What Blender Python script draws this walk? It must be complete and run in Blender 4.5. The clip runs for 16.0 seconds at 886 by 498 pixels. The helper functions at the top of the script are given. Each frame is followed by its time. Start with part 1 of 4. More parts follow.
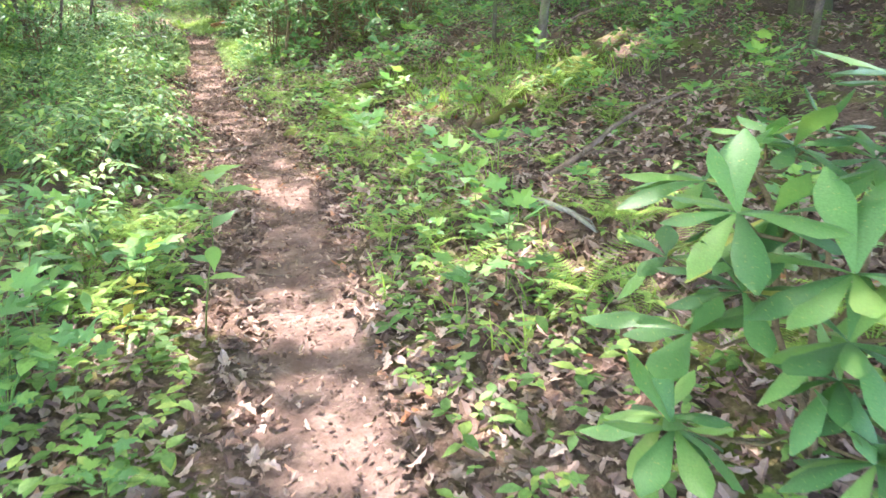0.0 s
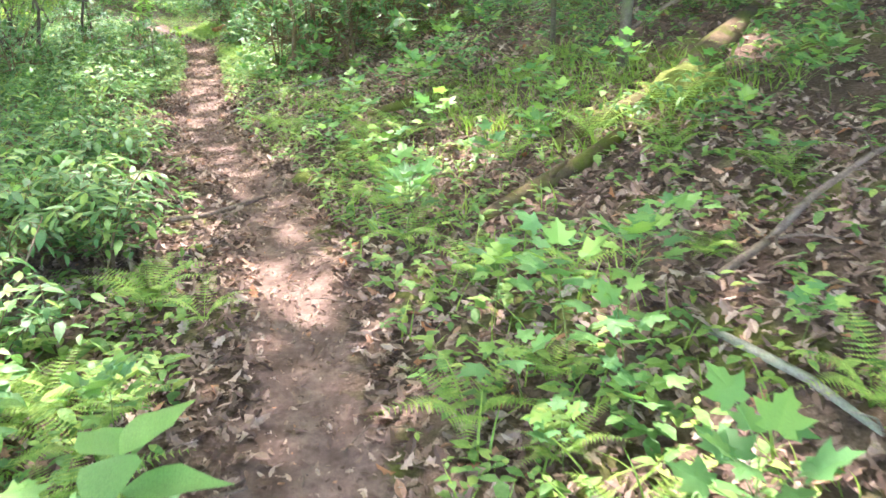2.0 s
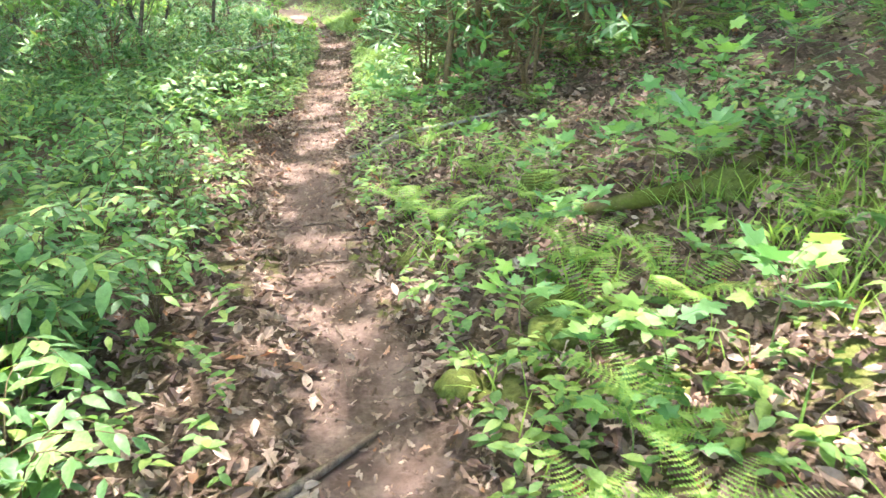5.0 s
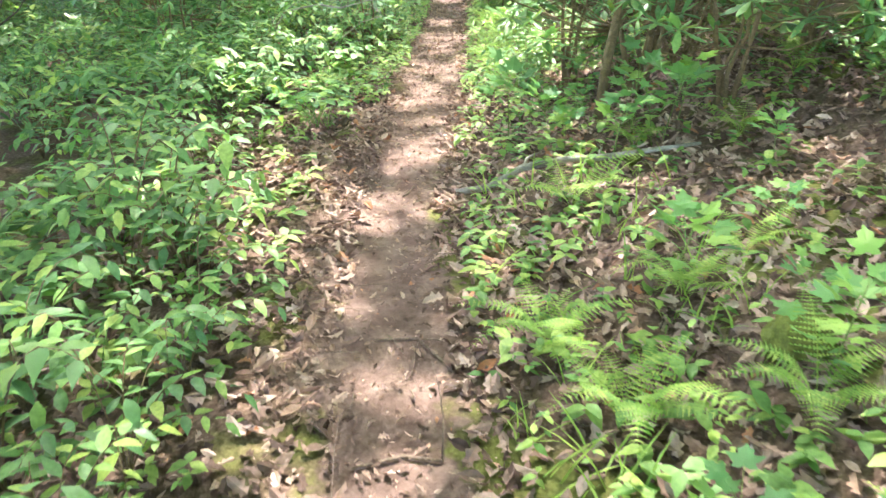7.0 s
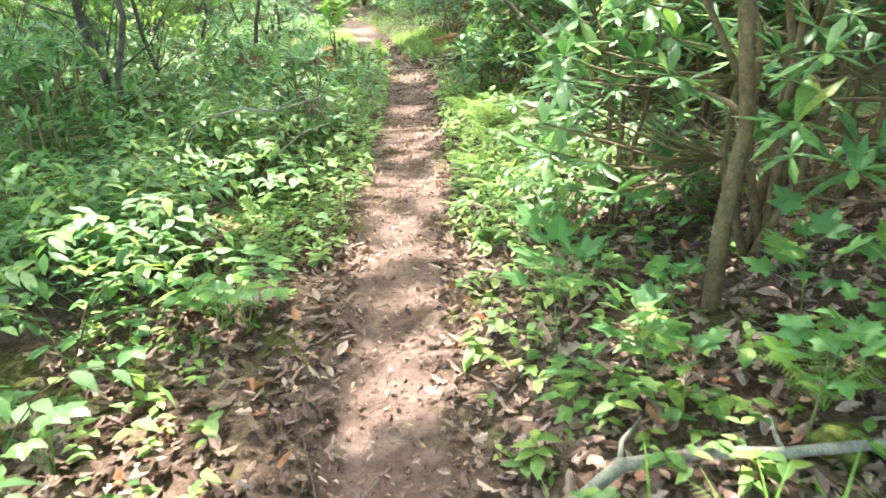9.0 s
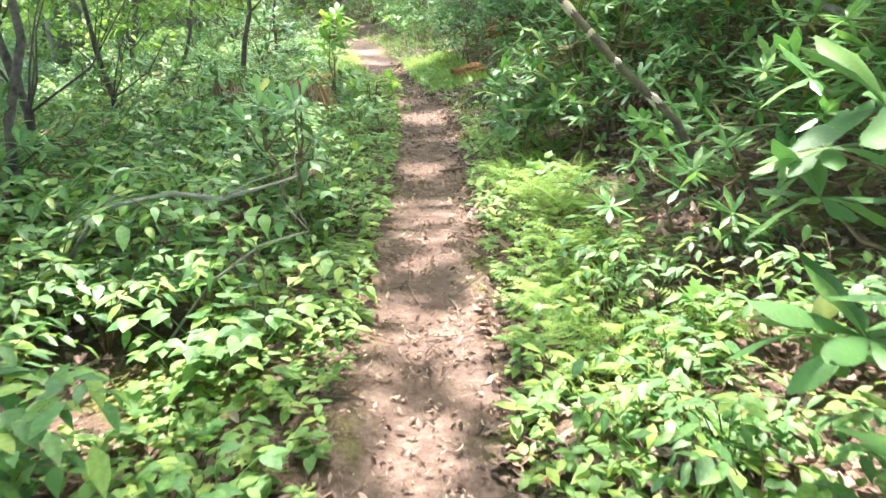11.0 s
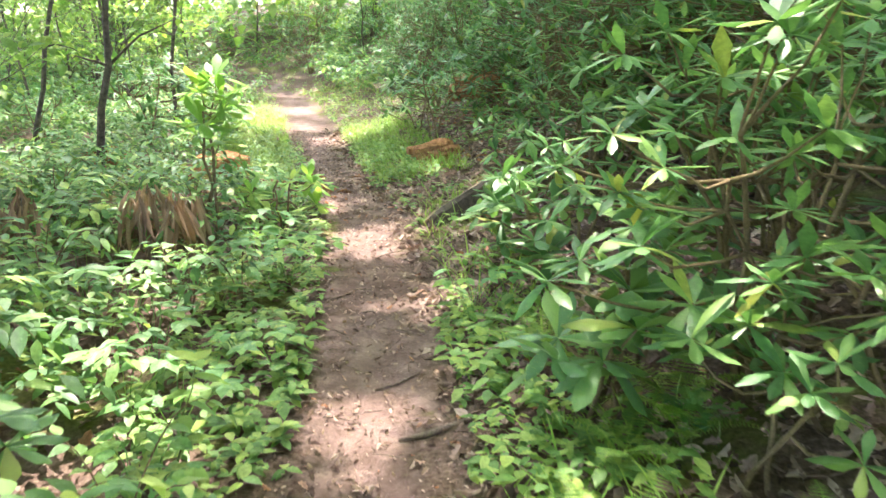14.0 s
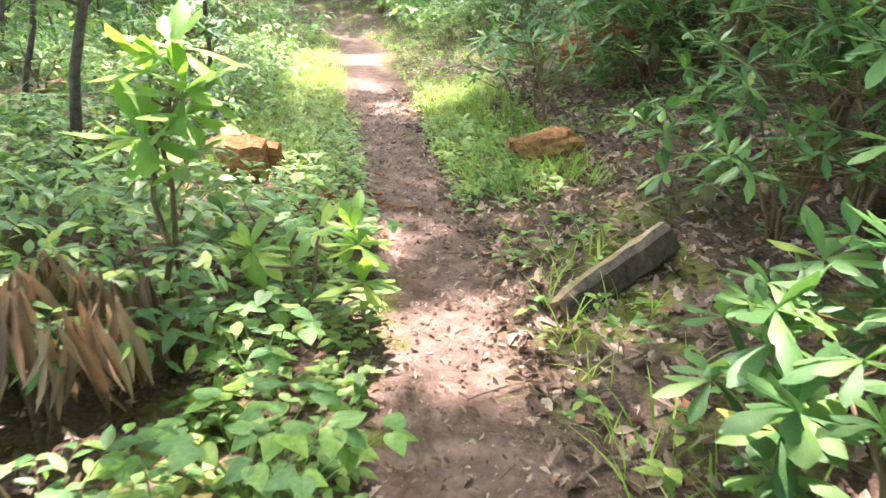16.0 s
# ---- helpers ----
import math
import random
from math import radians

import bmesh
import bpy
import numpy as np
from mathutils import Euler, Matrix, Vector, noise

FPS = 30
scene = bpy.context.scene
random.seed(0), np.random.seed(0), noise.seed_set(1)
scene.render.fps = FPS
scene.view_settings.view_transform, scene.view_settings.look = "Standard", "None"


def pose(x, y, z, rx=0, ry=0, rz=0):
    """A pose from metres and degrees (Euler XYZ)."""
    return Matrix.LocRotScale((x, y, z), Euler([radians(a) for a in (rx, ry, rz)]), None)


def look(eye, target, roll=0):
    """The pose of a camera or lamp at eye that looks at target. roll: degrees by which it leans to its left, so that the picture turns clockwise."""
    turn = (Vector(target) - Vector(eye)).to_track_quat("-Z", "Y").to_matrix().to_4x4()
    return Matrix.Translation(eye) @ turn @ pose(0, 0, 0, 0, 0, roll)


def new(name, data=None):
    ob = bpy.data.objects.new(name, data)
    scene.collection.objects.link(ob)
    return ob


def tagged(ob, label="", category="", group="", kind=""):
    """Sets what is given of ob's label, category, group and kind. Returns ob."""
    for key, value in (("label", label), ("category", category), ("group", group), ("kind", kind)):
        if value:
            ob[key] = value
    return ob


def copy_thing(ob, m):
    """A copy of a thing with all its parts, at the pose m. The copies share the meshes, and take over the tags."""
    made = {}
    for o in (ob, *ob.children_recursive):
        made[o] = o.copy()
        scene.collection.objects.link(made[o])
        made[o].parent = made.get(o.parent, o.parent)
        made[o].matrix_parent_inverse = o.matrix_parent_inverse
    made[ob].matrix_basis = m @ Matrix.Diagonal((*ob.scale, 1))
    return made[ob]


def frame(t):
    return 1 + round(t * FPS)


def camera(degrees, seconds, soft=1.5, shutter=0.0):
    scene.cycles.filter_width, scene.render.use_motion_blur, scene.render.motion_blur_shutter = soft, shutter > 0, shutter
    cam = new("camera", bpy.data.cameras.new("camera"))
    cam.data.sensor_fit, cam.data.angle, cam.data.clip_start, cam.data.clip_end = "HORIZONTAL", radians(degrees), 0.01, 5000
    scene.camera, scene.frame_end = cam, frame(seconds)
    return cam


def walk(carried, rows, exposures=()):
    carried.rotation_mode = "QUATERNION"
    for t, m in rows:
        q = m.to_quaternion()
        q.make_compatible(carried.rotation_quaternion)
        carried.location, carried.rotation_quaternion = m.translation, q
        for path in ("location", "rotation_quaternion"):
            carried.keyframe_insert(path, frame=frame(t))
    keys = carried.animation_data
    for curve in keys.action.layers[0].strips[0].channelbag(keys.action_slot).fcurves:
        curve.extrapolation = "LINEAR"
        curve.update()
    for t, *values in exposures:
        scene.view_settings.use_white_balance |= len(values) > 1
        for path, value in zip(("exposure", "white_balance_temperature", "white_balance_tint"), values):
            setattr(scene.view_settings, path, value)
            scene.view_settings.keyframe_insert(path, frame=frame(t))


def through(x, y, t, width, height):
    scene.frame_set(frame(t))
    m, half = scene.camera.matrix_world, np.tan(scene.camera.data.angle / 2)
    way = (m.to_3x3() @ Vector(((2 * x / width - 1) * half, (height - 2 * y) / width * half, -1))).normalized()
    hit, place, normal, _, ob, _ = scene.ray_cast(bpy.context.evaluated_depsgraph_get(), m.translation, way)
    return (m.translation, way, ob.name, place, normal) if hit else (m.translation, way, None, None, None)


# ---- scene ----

# ---------------------------------------------------------------- camera
cam = camera(62.0, 16.0, soft=1.5, shutter=0.2)
EXPOSURE = 4.7
ROWS = [
    (0, 0.000, 0.000, 1.500, 70.00, -0.00, 0.00),
    (0.5, -0.106, 0.502, 1.508, 70.11, 0.43, -1.75),
    (1, -0.207, 0.932, 1.533, 69.63, 1.07, -3.79),
    (1.5, -0.294, 1.352, 1.502, 69.40, 1.77, -2.45),
    (2, -0.331, 1.911, 1.519, 69.18, 2.64, 0.53),
    (2.5, -0.465, 2.485, 1.482, 70.23, 2.44, 3.48),
    (3, -0.580, 3.147, 1.471, 72.11, 1.30, 5.91),
    (3.5, -0.787, 3.693, 1.478, 71.29, 1.44, 7.78),
    (4, -0.883, 4.247, 1.481, 70.44, 3.36, 8.68),
    (4.5, -1.002, 4.767, 1.477, 69.77, 3.24, 9.76),
    (5.25, -1.121, 5.465, 1.456, 68.06, 1.79, 12.63),
    (6, -1.291, 6.134, 1.452, 66.50, 0.19, 15.55),
    (6.5, -1.500, 6.600, 1.480, 66.11, -0.18, 16.73),
    (7, -1.782, 7.119, 1.472, 65.00, 0.41, 20.05),
    (7.5, -2.028, 7.568, 1.570, 66.20, 0.31, 20.09),
    (8, -2.200, 8.110, 1.549, 67.65, 1.53, 18.30),
    (8.5, -2.450, 8.653, 1.496, 68.81, 2.40, 16.44),
    (9.1, -2.701, 9.278, 1.462, 69.41, 2.47, 16.18),
    (9.75, -2.970, 9.924, 1.447, 70.00, 1.85, 16.71),
    (10.4, -3.241, 10.588, 1.445, 70.45, 0.95, 17.22),
    (11, -3.500, 11.260, 1.450, 70.70, 0.28, 16.90),
    (11.5, -3.695, 11.851, 1.462, 72.30, -0.21, 16.12),
    (12, -3.940, 12.451, 1.459, 71.35, -1.69, 12.93),
    (12.5, -4.089, 13.007, 1.439, 70.68, -1.90, 12.05),
    (13, -4.293, 13.583, 1.435, 70.67, -1.49, 12.33),
    (13.5, -4.465, 14.189, 1.430, 72.77, -0.83, 12.09),
    (14, -4.641, 14.811, 1.448, 74.05, -0.43, 12.90),
    (14.5, -4.858, 15.408, 1.456, 75.30, -1.09, 16.65),
    (15, -5.077, 16.080, 1.487, 71.50, -1.55, 19.16),
    (15.5, -5.347, 16.601, 1.509, 69.61, -1.16, 19.66),
    (16, -5.559, 17.226, 1.451, 69.39, -1.67, 18.56),
]

walk(cam, [(t, pose(x, y, z, rx, ry, rz)) for t, x, y, z, rx, ry, rz in ROWS], exposures=[(0, EXPOSURE, 6200, 27), (4, EXPOSURE - 0.05, 6100, 20), (7, EXPOSURE + 0.1, 6200, 18), (11, EXPOSURE - 0.05, 6150, 17), (13.5, EXPOSURE + 0.08, 6300, 23), (14.5, EXPOSURE + 0.08, 6350, 23), (16, EXPOSURE + 0.1, 6400, 30)])

# ---------------------------------------------------------------- world and sun
SUN_ELEVATION, SUN_BEARING = 66, 24      # degrees; bearing turns left from straight ahead (+y)
world = bpy.data.worlds.new("sky")
scene.world = world
world.use_nodes = True
wn = world.node_tree.nodes
sky = wn.new("ShaderNodeTexSky")
sky.sky_type, sky.sun_disc = "NISHITA", False
sky.air_density, sky.dust_density = 1.0, 3.0
sky.sun_elevation, sky.sun_rotation = radians(SUN_ELEVATION), radians(-SUN_BEARING)
world.node_tree.links.new(sky.outputs[0], wn["Background"].inputs[0])
wn["Background"].inputs[1].default_value = 0.15
sun = new("sun", bpy.data.lights.new("sun", "SUN"))
sun.data.energy, sun.data.angle, sun.data.color = 0.9, radians(1.0), (1.0, 0.93, 0.82)
sb, se = radians(SUN_BEARING), radians(SUN_ELEVATION)
sun.matrix_world = look((-math.sin(sb) * math.cos(se) * 40, math.cos(sb) * math.cos(se) * 40, math.sin(se) * 40), (0, 0, 0))


# ---------------------------------------------------------------- materials
def material(name):
    m = bpy.data.materials.new(name)
    m.use_nodes = True
    nt = m.node_tree
    return m, nt, nt.nodes, nt.links, nt.nodes["Principled BSDF"]


def add_noise(nt, scale, detail=4.0, rough=0.6, coords="Object"):
    co = nt.nodes.new("ShaderNodeTexCoord")
    n = nt.nodes.new("ShaderNodeTexNoise")
    n.inputs["Scale"].default_value, n.inputs["Detail"].default_value, n.inputs["Roughness"].default_value = scale, detail, rough
    nt.links.new(co.outputs[coords], n.inputs["Vector"])
    return n.outputs["Fac"]


def add_ramp(nt, fac, stops):
    r = nt.nodes.new("ShaderNodeValToRGB")
    el = r.color_ramp.elements
    while len(el) < len(stops):
        el.new(0.5)
    for e, (p, c) in zip(el, stops):
        e.position, e.color = p, (*c, 1)
    nt.links.new(fac, r.inputs[0])
    return r.outputs[0]


def add_mix(nt, fac, a, b, mode="MIX"):
    n = nt.nodes.new("ShaderNodeMix")
    n.data_type, n.blend_type = "RGBA", mode
    for sock, v in ((n.inputs[0], fac), (n.inputs[6], a), (n.inputs[7], b)):
        if isinstance(v, (int, float)):
            sock.default_value = v
        elif isinstance(v, tuple):
            sock.default_value = (*v, 1)
        else:
            nt.links.new(v, sock)
    return n.outputs[2]


def add_math(nt, op, a, b):
    n = nt.nodes.new("ShaderNodeMath")
    n.operation = op
    for sock, v in zip(n.inputs, (a, b)):
        if isinstance(v, (int, float)):
            sock.default_value = v
        else:
            nt.links.new(v, sock)
    return n.outputs[0]


def add_bump(nt, fac, strength, dist, bsdf):
    b = nt.nodes.new("ShaderNodeBump")
    b.inputs["Strength"].default_value, b.inputs["Distance"].default_value = strength, dist
    nt.links.new(fac, b.inputs["Height"])
    nt.links.new(b.outputs[0], bsdf.inputs["Normal"])


def piece_random(nt):
    """One random value for each piece: by object and by island."""
    o = nt.nodes.new("ShaderNodeObjectInfo").outputs["Random"]
    g = nt.nodes.new("ShaderNodeNewGeometry").outputs["Random Per Island"]
    return add_math(nt, "FRACT", add_math(nt, "ADD", o, g), 0.0)


def leaf_material(name, stops, rough=0.45, through=0.4, warm=(1.15, 1.2, 0.75), spots=None):
    m, nt, nodes, links, bsdf = material(name)
    col = add_ramp(nt, piece_random(nt), stops)
    blotch = add_ramp(nt, add_noise(nt, 60, 3), [(0.35, (0.78, 0.8, 0.75)), (0.65, (1.12, 1.1, 1.05))])
    col = add_mix(nt, 1.0, col, blotch, "MULTIPLY")
    if spots:
        col = add_mix(nt, add_ramp(nt, add_noise(nt, 23, 2), [(0.66, (0, 0, 0)), (0.72, (1, 1, 1))]), col, spots)
    links.new(col, bsdf.inputs["Base Color"])
    bsdf.inputs["Roughness"].default_value = rough
    bsdf.inputs["Specular IOR Level"].default_value = 0.38
    add_bump(nt, add_noise(nt, 90, 2), 0.25, 0.004, bsdf)
    tl = nodes.new("ShaderNodeBsdfTranslucent")
    links.new(add_mix(nt, 1.0, col, warm, "MULTIPLY"), tl.inputs[0])
    mx = nodes.new("ShaderNodeMixShader")
    mx.inputs[0].default_value = through
    links.new(bsdf.outputs[0], mx.inputs[1])
    links.new(tl.outputs[0], mx.inputs[2])
    links.new(mx.outputs[0], nodes["Material Output"].inputs[0])
    return m


def bark_material(name, dark, light, scale=14, moss=None, stretch=True, rough=0.9):
    m, nt, nodes, links, bsdf = material(name)
    a = add_noise(nt, scale, 6, 0.7)
    col = add_ramp(nt, a, [(0.3, dark), (0.7, light)])
    if moss:
        col = add_mix(nt, add_ramp(nt, add_noise(nt, scale * 0.35, 3), [(0.42, (0, 0, 0)), (0.58, (1, 1, 1))]), col, moss)
    col = add_mix(nt, 1.0, col, add_ramp(nt, add_noise(nt, scale * 6, 3), [(0.3, (0.7, 0.7, 0.7)), (0.7, (1.15, 1.15, 1.15))]), "MULTIPLY")
    links.new(col, bsdf.inputs["Base Color"])
    bsdf.inputs["Roughness"].default_value = rough
    bsdf.inputs["Specular IOR Level"].default_value = 0.2
    add_bump(nt, a, 0.7, 0.02, bsdf)
    return m


def ground_material():
    m, nt, nodes, links, bsdf = material("forest_soil")
    at = nodes.new("ShaderNodeAttribute")
    at.attribute_name = "dirt"
    fine, mid, big = add_noise(nt, 45, 6, 0.7), add_noise(nt, 7, 5), add_noise(nt, 1.3, 4)
    soil = add_ramp(nt, fine, [(0.3, (0.055, 0.036, 0.025)), (0.5, (0.12, 0.082, 0.058)), (0.72, (0.23, 0.168, 0.125))])
    moss = add_ramp(nt, fine, [(0.3, (0.07, 0.085, 0.02)), (0.7, (0.19, 0.20, 0.055))])
    soil = add_mix(nt, add_ramp(nt, big, [(0.52, (0, 0, 0)), (0.62, (1, 1, 1))]), soil, moss)
    tread = add_ramp(nt, mid, [(0.25, (0.08, 0.054, 0.043)), (0.5, (0.16, 0.112, 0.09)), (0.75, (0.28, 0.203, 0.168))])
    tread = add_mix(nt, 1.0, tread, add_ramp(nt, fine, [(0.3, (0.72, 0.7, 0.68)), (0.7, (1.15, 1.15, 1.15))]), "MULTIPLY")
    edge = add_math(nt, "ADD", at.outputs["Fac"], add_math(nt, "MULTIPLY", add_math(nt, "SUBTRACT", mid, 0.5), 1.7))
    mask = add_ramp(nt, edge, [(0.35, (0, 0, 0)), (0.6, (1, 1, 1))])
    links.new(add_mix(nt, mask, soil, tread), bsdf.inputs["Base Color"])
    bsdf.inputs["Roughness"].default_value = 0.95
    bsdf.inputs["Specular IOR Level"].default_value = 0.15
    add_bump(nt, add_math(nt, "ADD", fine, add_math(nt, "MULTIPLY", mid, 1.5)), 0.8, 0.02, bsdf)
    return m


SOIL = ground_material()
G = leaf_material
SHRUB_LEAF = G("shrub_leaf", [(0.0, (0.0684, 0.165, 0.0586)), (0.45, (0.114, 0.242, 0.0746)), (0.8, (0.182, 0.33, 0.0853)), (1.0, (0.308, 0.407, 0.0959))], 0.5, 0.36)
YOUNG_RHODO_LEAF = G("young_rhododendron_leaf", [(0.0, (0.14, 0.29, 0.06)), (0.6, (0.22, 0.40, 0.075)), (1.0, (0.34, 0.46, 0.09))], 0.48, 0.42)
RHODO_LEAF = G("rhododendron_leaf", [(0.0, (0.06, 0.155, 0.05)), (0.5, (0.10, 0.235, 0.07)), (0.96, (0.18, 0.32, 0.08)), (1.0, (0.40, 0.40, 0.08))], 0.42, 0.28, spots=(0.25, 0.30, 0.08))
MAPLE_LEAF = G("maple_leaf", [(0.0, (0.10, 0.24, 0.085)), (0.5, (0.155, 0.33, 0.10)), (1.0, (0.25, 0.42, 0.085))], 0.5, 0.38)
HERB_LEAF = G("herb_leaf", [(0.0, (0.0912, 0.204, 0.0533)), (0.5, (0.171, 0.31, 0.0799)), (1.0, (0.308, 0.417, 0.0959))], 0.55, 0.36)
FERN_LEAF = G("fern_leaf", [(0.0, (0.16, 0.301, 0.064)), (0.6, (0.251, 0.407, 0.0853)), (1.0, (0.365, 0.466, 0.117))], 0.55, 0.45)
GRASS_LEAF = G("grass_blade", [(0.0, (0.16, 0.301, 0.0533)), (1.0, (0.319, 0.446, 0.0959))], 0.5, 0.4)
CANOPY_LEAF = G("canopy_leaf", [(0.0, (0.0912, 0.184, 0.048)), (0.6, (0.16, 0.272, 0.064)), (1.0, (0.274, 0.369, 0.0799))], 0.55, 0.55)
HEMLOCK_NEEDLE = G("hemlock_needle", [(0.0, (0.0798, 0.145, 0.064)), (1.0, (0.148, 0.233, 0.107))], 0.55, 0.3)
DEAD_LEAF = G("dead_leaf", [(0.0, (0.06, 0.036, 0.027)), (0.3, (0.145, 0.093, 0.07)), (0.65, (0.27, 0.185, 0.146)), (0.93, (0.46, 0.355, 0.295)), (1.0, (0.33, 0.14, 0.06))], 0.75, 0.12, (1.1, 1.0, 0.8))
HANGING_LEAF = G("withered_leaf", [(0.0, (0.16, 0.10, 0.06)), (1.0, (0.40, 0.28, 0.18))], 0.7, 0.2, (1.1, 1.0, 0.8))
YELLOW_LEAF = G("yellowing_leaf", [(0.0, (0.35, 0.36, 0.05)), (1.0, (0.50, 0.42, 0.07))], 0.5, 0.4)
BARK = bark_material("grey_brown_bark", (0.06, 0.048, 0.038), (0.20, 0.165, 0.13), 12, (0.13, 0.15, 0.07))
DARK_BARK = bark_material("dark_bark", (0.045, 0.036, 0.03), (0.16, 0.13, 0.10), 18)
STEM = bark_material("shrub_stem", (0.10, 0.085, 0.04), (0.24, 0.17, 0.09), 30)
GREEN_STEM = bark_material("green_stem", (0.10, 0.16, 0.04), (0.20, 0.25, 0.07), 30, None, True, 0.6)
LICHEN = bark_material("lichened_bark", (0.13, 0.11, 0.085), (0.36, 0.34, 0.28), 26, (0.27, 0.28, 0.21))
STICK = bark_material("dry_stick", (0.10, 0.075, 0.055), (0.26, 0.20, 0.15), 30)
MOSSY = bark_material("mossy_wood", (0.06, 0.045, 0.025), (0.20, 0.14, 0.08), 16, (0.10, 0.115, 0.02))
MOSS = bark_material("moss", (0.05, 0.065, 0.012), (0.17, 0.20, 0.04), 35)
ROTTEN = bark_material("orange_rotten_wood", (0.12, 0.05, 0.022), (0.50, 0.26, 0.11), 26)
PATCHY = bark_material("mottled_dark_bark", (0.035, 0.028, 0.02), (0.11, 0.085, 0.06), 16, (0.09, 0.085, 0.045))
PEELED = bark_material("peeled_wood", (0.34, 0.27, 0.18), (0.58, 0.49, 0.36), 14)
SAWN = bark_material("weathered_split_wood", (0.17, 0.12, 0.075), (0.46, 0.35, 0.23), 14, (0.20, 0.17, 0.08))


# ---------------------------------------------------------------- ground
LINE_Y = [-300, -40, -6, 0, 2, 3, 4, 5.5, 7.4, 9, 10.4, 12, 14, 16, 18, 20, 22.7, 25.3, 32, 36, 42, 60, 300]
LINE_X = [75, 9, 1.1, -.02, -.38, -.62, -.9, -1.24, -1.87, -2.72, -3.3, -3.84, -4.41, -5.04, -5.7, -6.4, -7.75, -9.0, -12.3, -15.5, -24, -60, -300]


def line_x(y):
    return (np.interp(y - 0.5, LINE_Y, LINE_X) + np.interp(y, LINE_Y, LINE_X) + np.interp(y + 0.5, LINE_Y, LINE_X)) / 3


def side(x, y):
    """Metres to the right of the trail's middle."""
    return (x - line_x(y)) * 0.93


def wave(x, y, k, seed):
    a = np.sin(x * 1.7 * k + 1.3 * seed) * np.cos(y * 1.3 * k - seed) + 0.6 * np.sin(x * 2.9 * k + y * 2.3 * k + seed * 2) + 0.4 * np.cos(x * 5.1 * k - y * 4.3 * k + seed)
    return a / 2


def height(x, y):
    s = side(x, y)
    r, l = np.maximum(0, s - 0.35), np.maximum(0, -s - 0.4)
    rise = 0.20 * np.minimum(r, 14) + 0.025 * np.minimum(r, 3) ** 2
    off = np.clip((np.abs(s) - 0.25) / 0.8, 0, 1)
    bumps = off * (0.05 * wave(x, y, 1.0, 1) + 0.02 * wave(x, y, 4.0, 2)) + 0.008 * wave(x, y, 3.2, 3) + 0.004 * wave(x, y, 9, 4)
    return -0.035 * np.exp(-(s / 0.32) ** 2) + rise - 0.04 * np.minimum(l, 25) + bumps


def at(s, y, up=0.0):
    x = float(line_x(y)) + s / 0.93
    return Vector((x, y, float(height(x, y)) + up))


def ground_at(x, y, up=0.0):
    return Vector((x, y, float(height(x, y)) + up))


def axis(lo, hi, step, far):
    mid = list(np.arange(lo, hi + step / 2, step))
    out, d, p = [], step, hi
    while p < far:
        d *= 1.35
        p += d
        out.append(p)
    d, p, low = step, lo, []
    while p > -far:
        d *= 1.35
        p -= d
        low.append(p)
    return np.array(low[::-1] + mid + out)


def mesh_object(name, verts, faces, mat, smooth=True):
    me = bpy.data.meshes.new(name)
    me.from_pydata(verts, [], faces)
    me.materials.append(mat)
    if smooth:
        me.polygons.foreach_set("use_smooth", [True] * len(me.polygons))
    me.update()
    return me


def build_ground():
    xs, ys = axis(-13, 4, 0.1, 400), axis(-2, 29, 0.1, 400)
    X, Y = np.meshgrid(xs, ys)
    Z = height(X, Y)
    nx, ny = len(xs), len(ys)
    idx = np.arange(nx * ny).reshape(ny, nx)
    faces = np.stack([idx[:-1, :-1], idx[:-1, 1:], idx[1:, 1:], idx[1:, :-1]], -1).reshape(-1, 4).tolist()
    me = mesh_object("ground", np.stack([X, Y, Z], -1).reshape(-1, 3).tolist(), faces, SOIL)
    s = side(X, Y) + 0.06 * wave(X, Y, 1.5, 5)
    width = np.interp(Y, [0, 4, 6, 9, 11, 20, 26, 30], [0.31, 0.26, 0.21, 0.25, 0.25, 0.24, 0.21, 0.28]) + 0.03 * np.sin(Y * 2.1)
    d = np.clip(1.25 - np.abs(s) / width * 0.75, 0, 1).reshape(-1)
    me.attributes.new("dirt", "FLOAT", "POINT").data.foreach_set("value", d.astype(np.float32))
    tagged(new("ground", me), "brown forest floor with a trodden dirt trail", "ground", kind="structure")


build_ground()


# ---------------------------------------------------------------- mesh tools
class Geo:
    """Gathers pieces into one mesh."""

    def __init__(self):
        self.v, self.f, self.n = [], [], 0

    def add(self, template, m=None):
        tv, tf = template
        if m is not None:
            a = np.array(m)
            tv = tv @ a[:3, :3].T + a[:3, 3]
        self.v.append(tv)
        self.f.extend([tuple(i + self.n for i in face) for face in tf])
        self.n += len(tv)
        return self

    def mesh(self, name, mat, smooth=True):
        return mesh_object(name, np.concatenate(self.v).tolist(), self.f, mat, smooth)


def part(name, geo, mat, parent, label="", smooth=True, kind=""):
    ob = new(name, geo.mesh(name, mat, smooth) if isinstance(geo, Geo) else geo)
    ob.parent = parent
    return tagged(ob, label, kind=kind)


def thing(name, label, category, group="", m=None):
    ob = new(name)
    ob.empty_display_size = 0.1
    if m is not None:
        ob.matrix_world = m
    return tagged(ob, label, category, group)


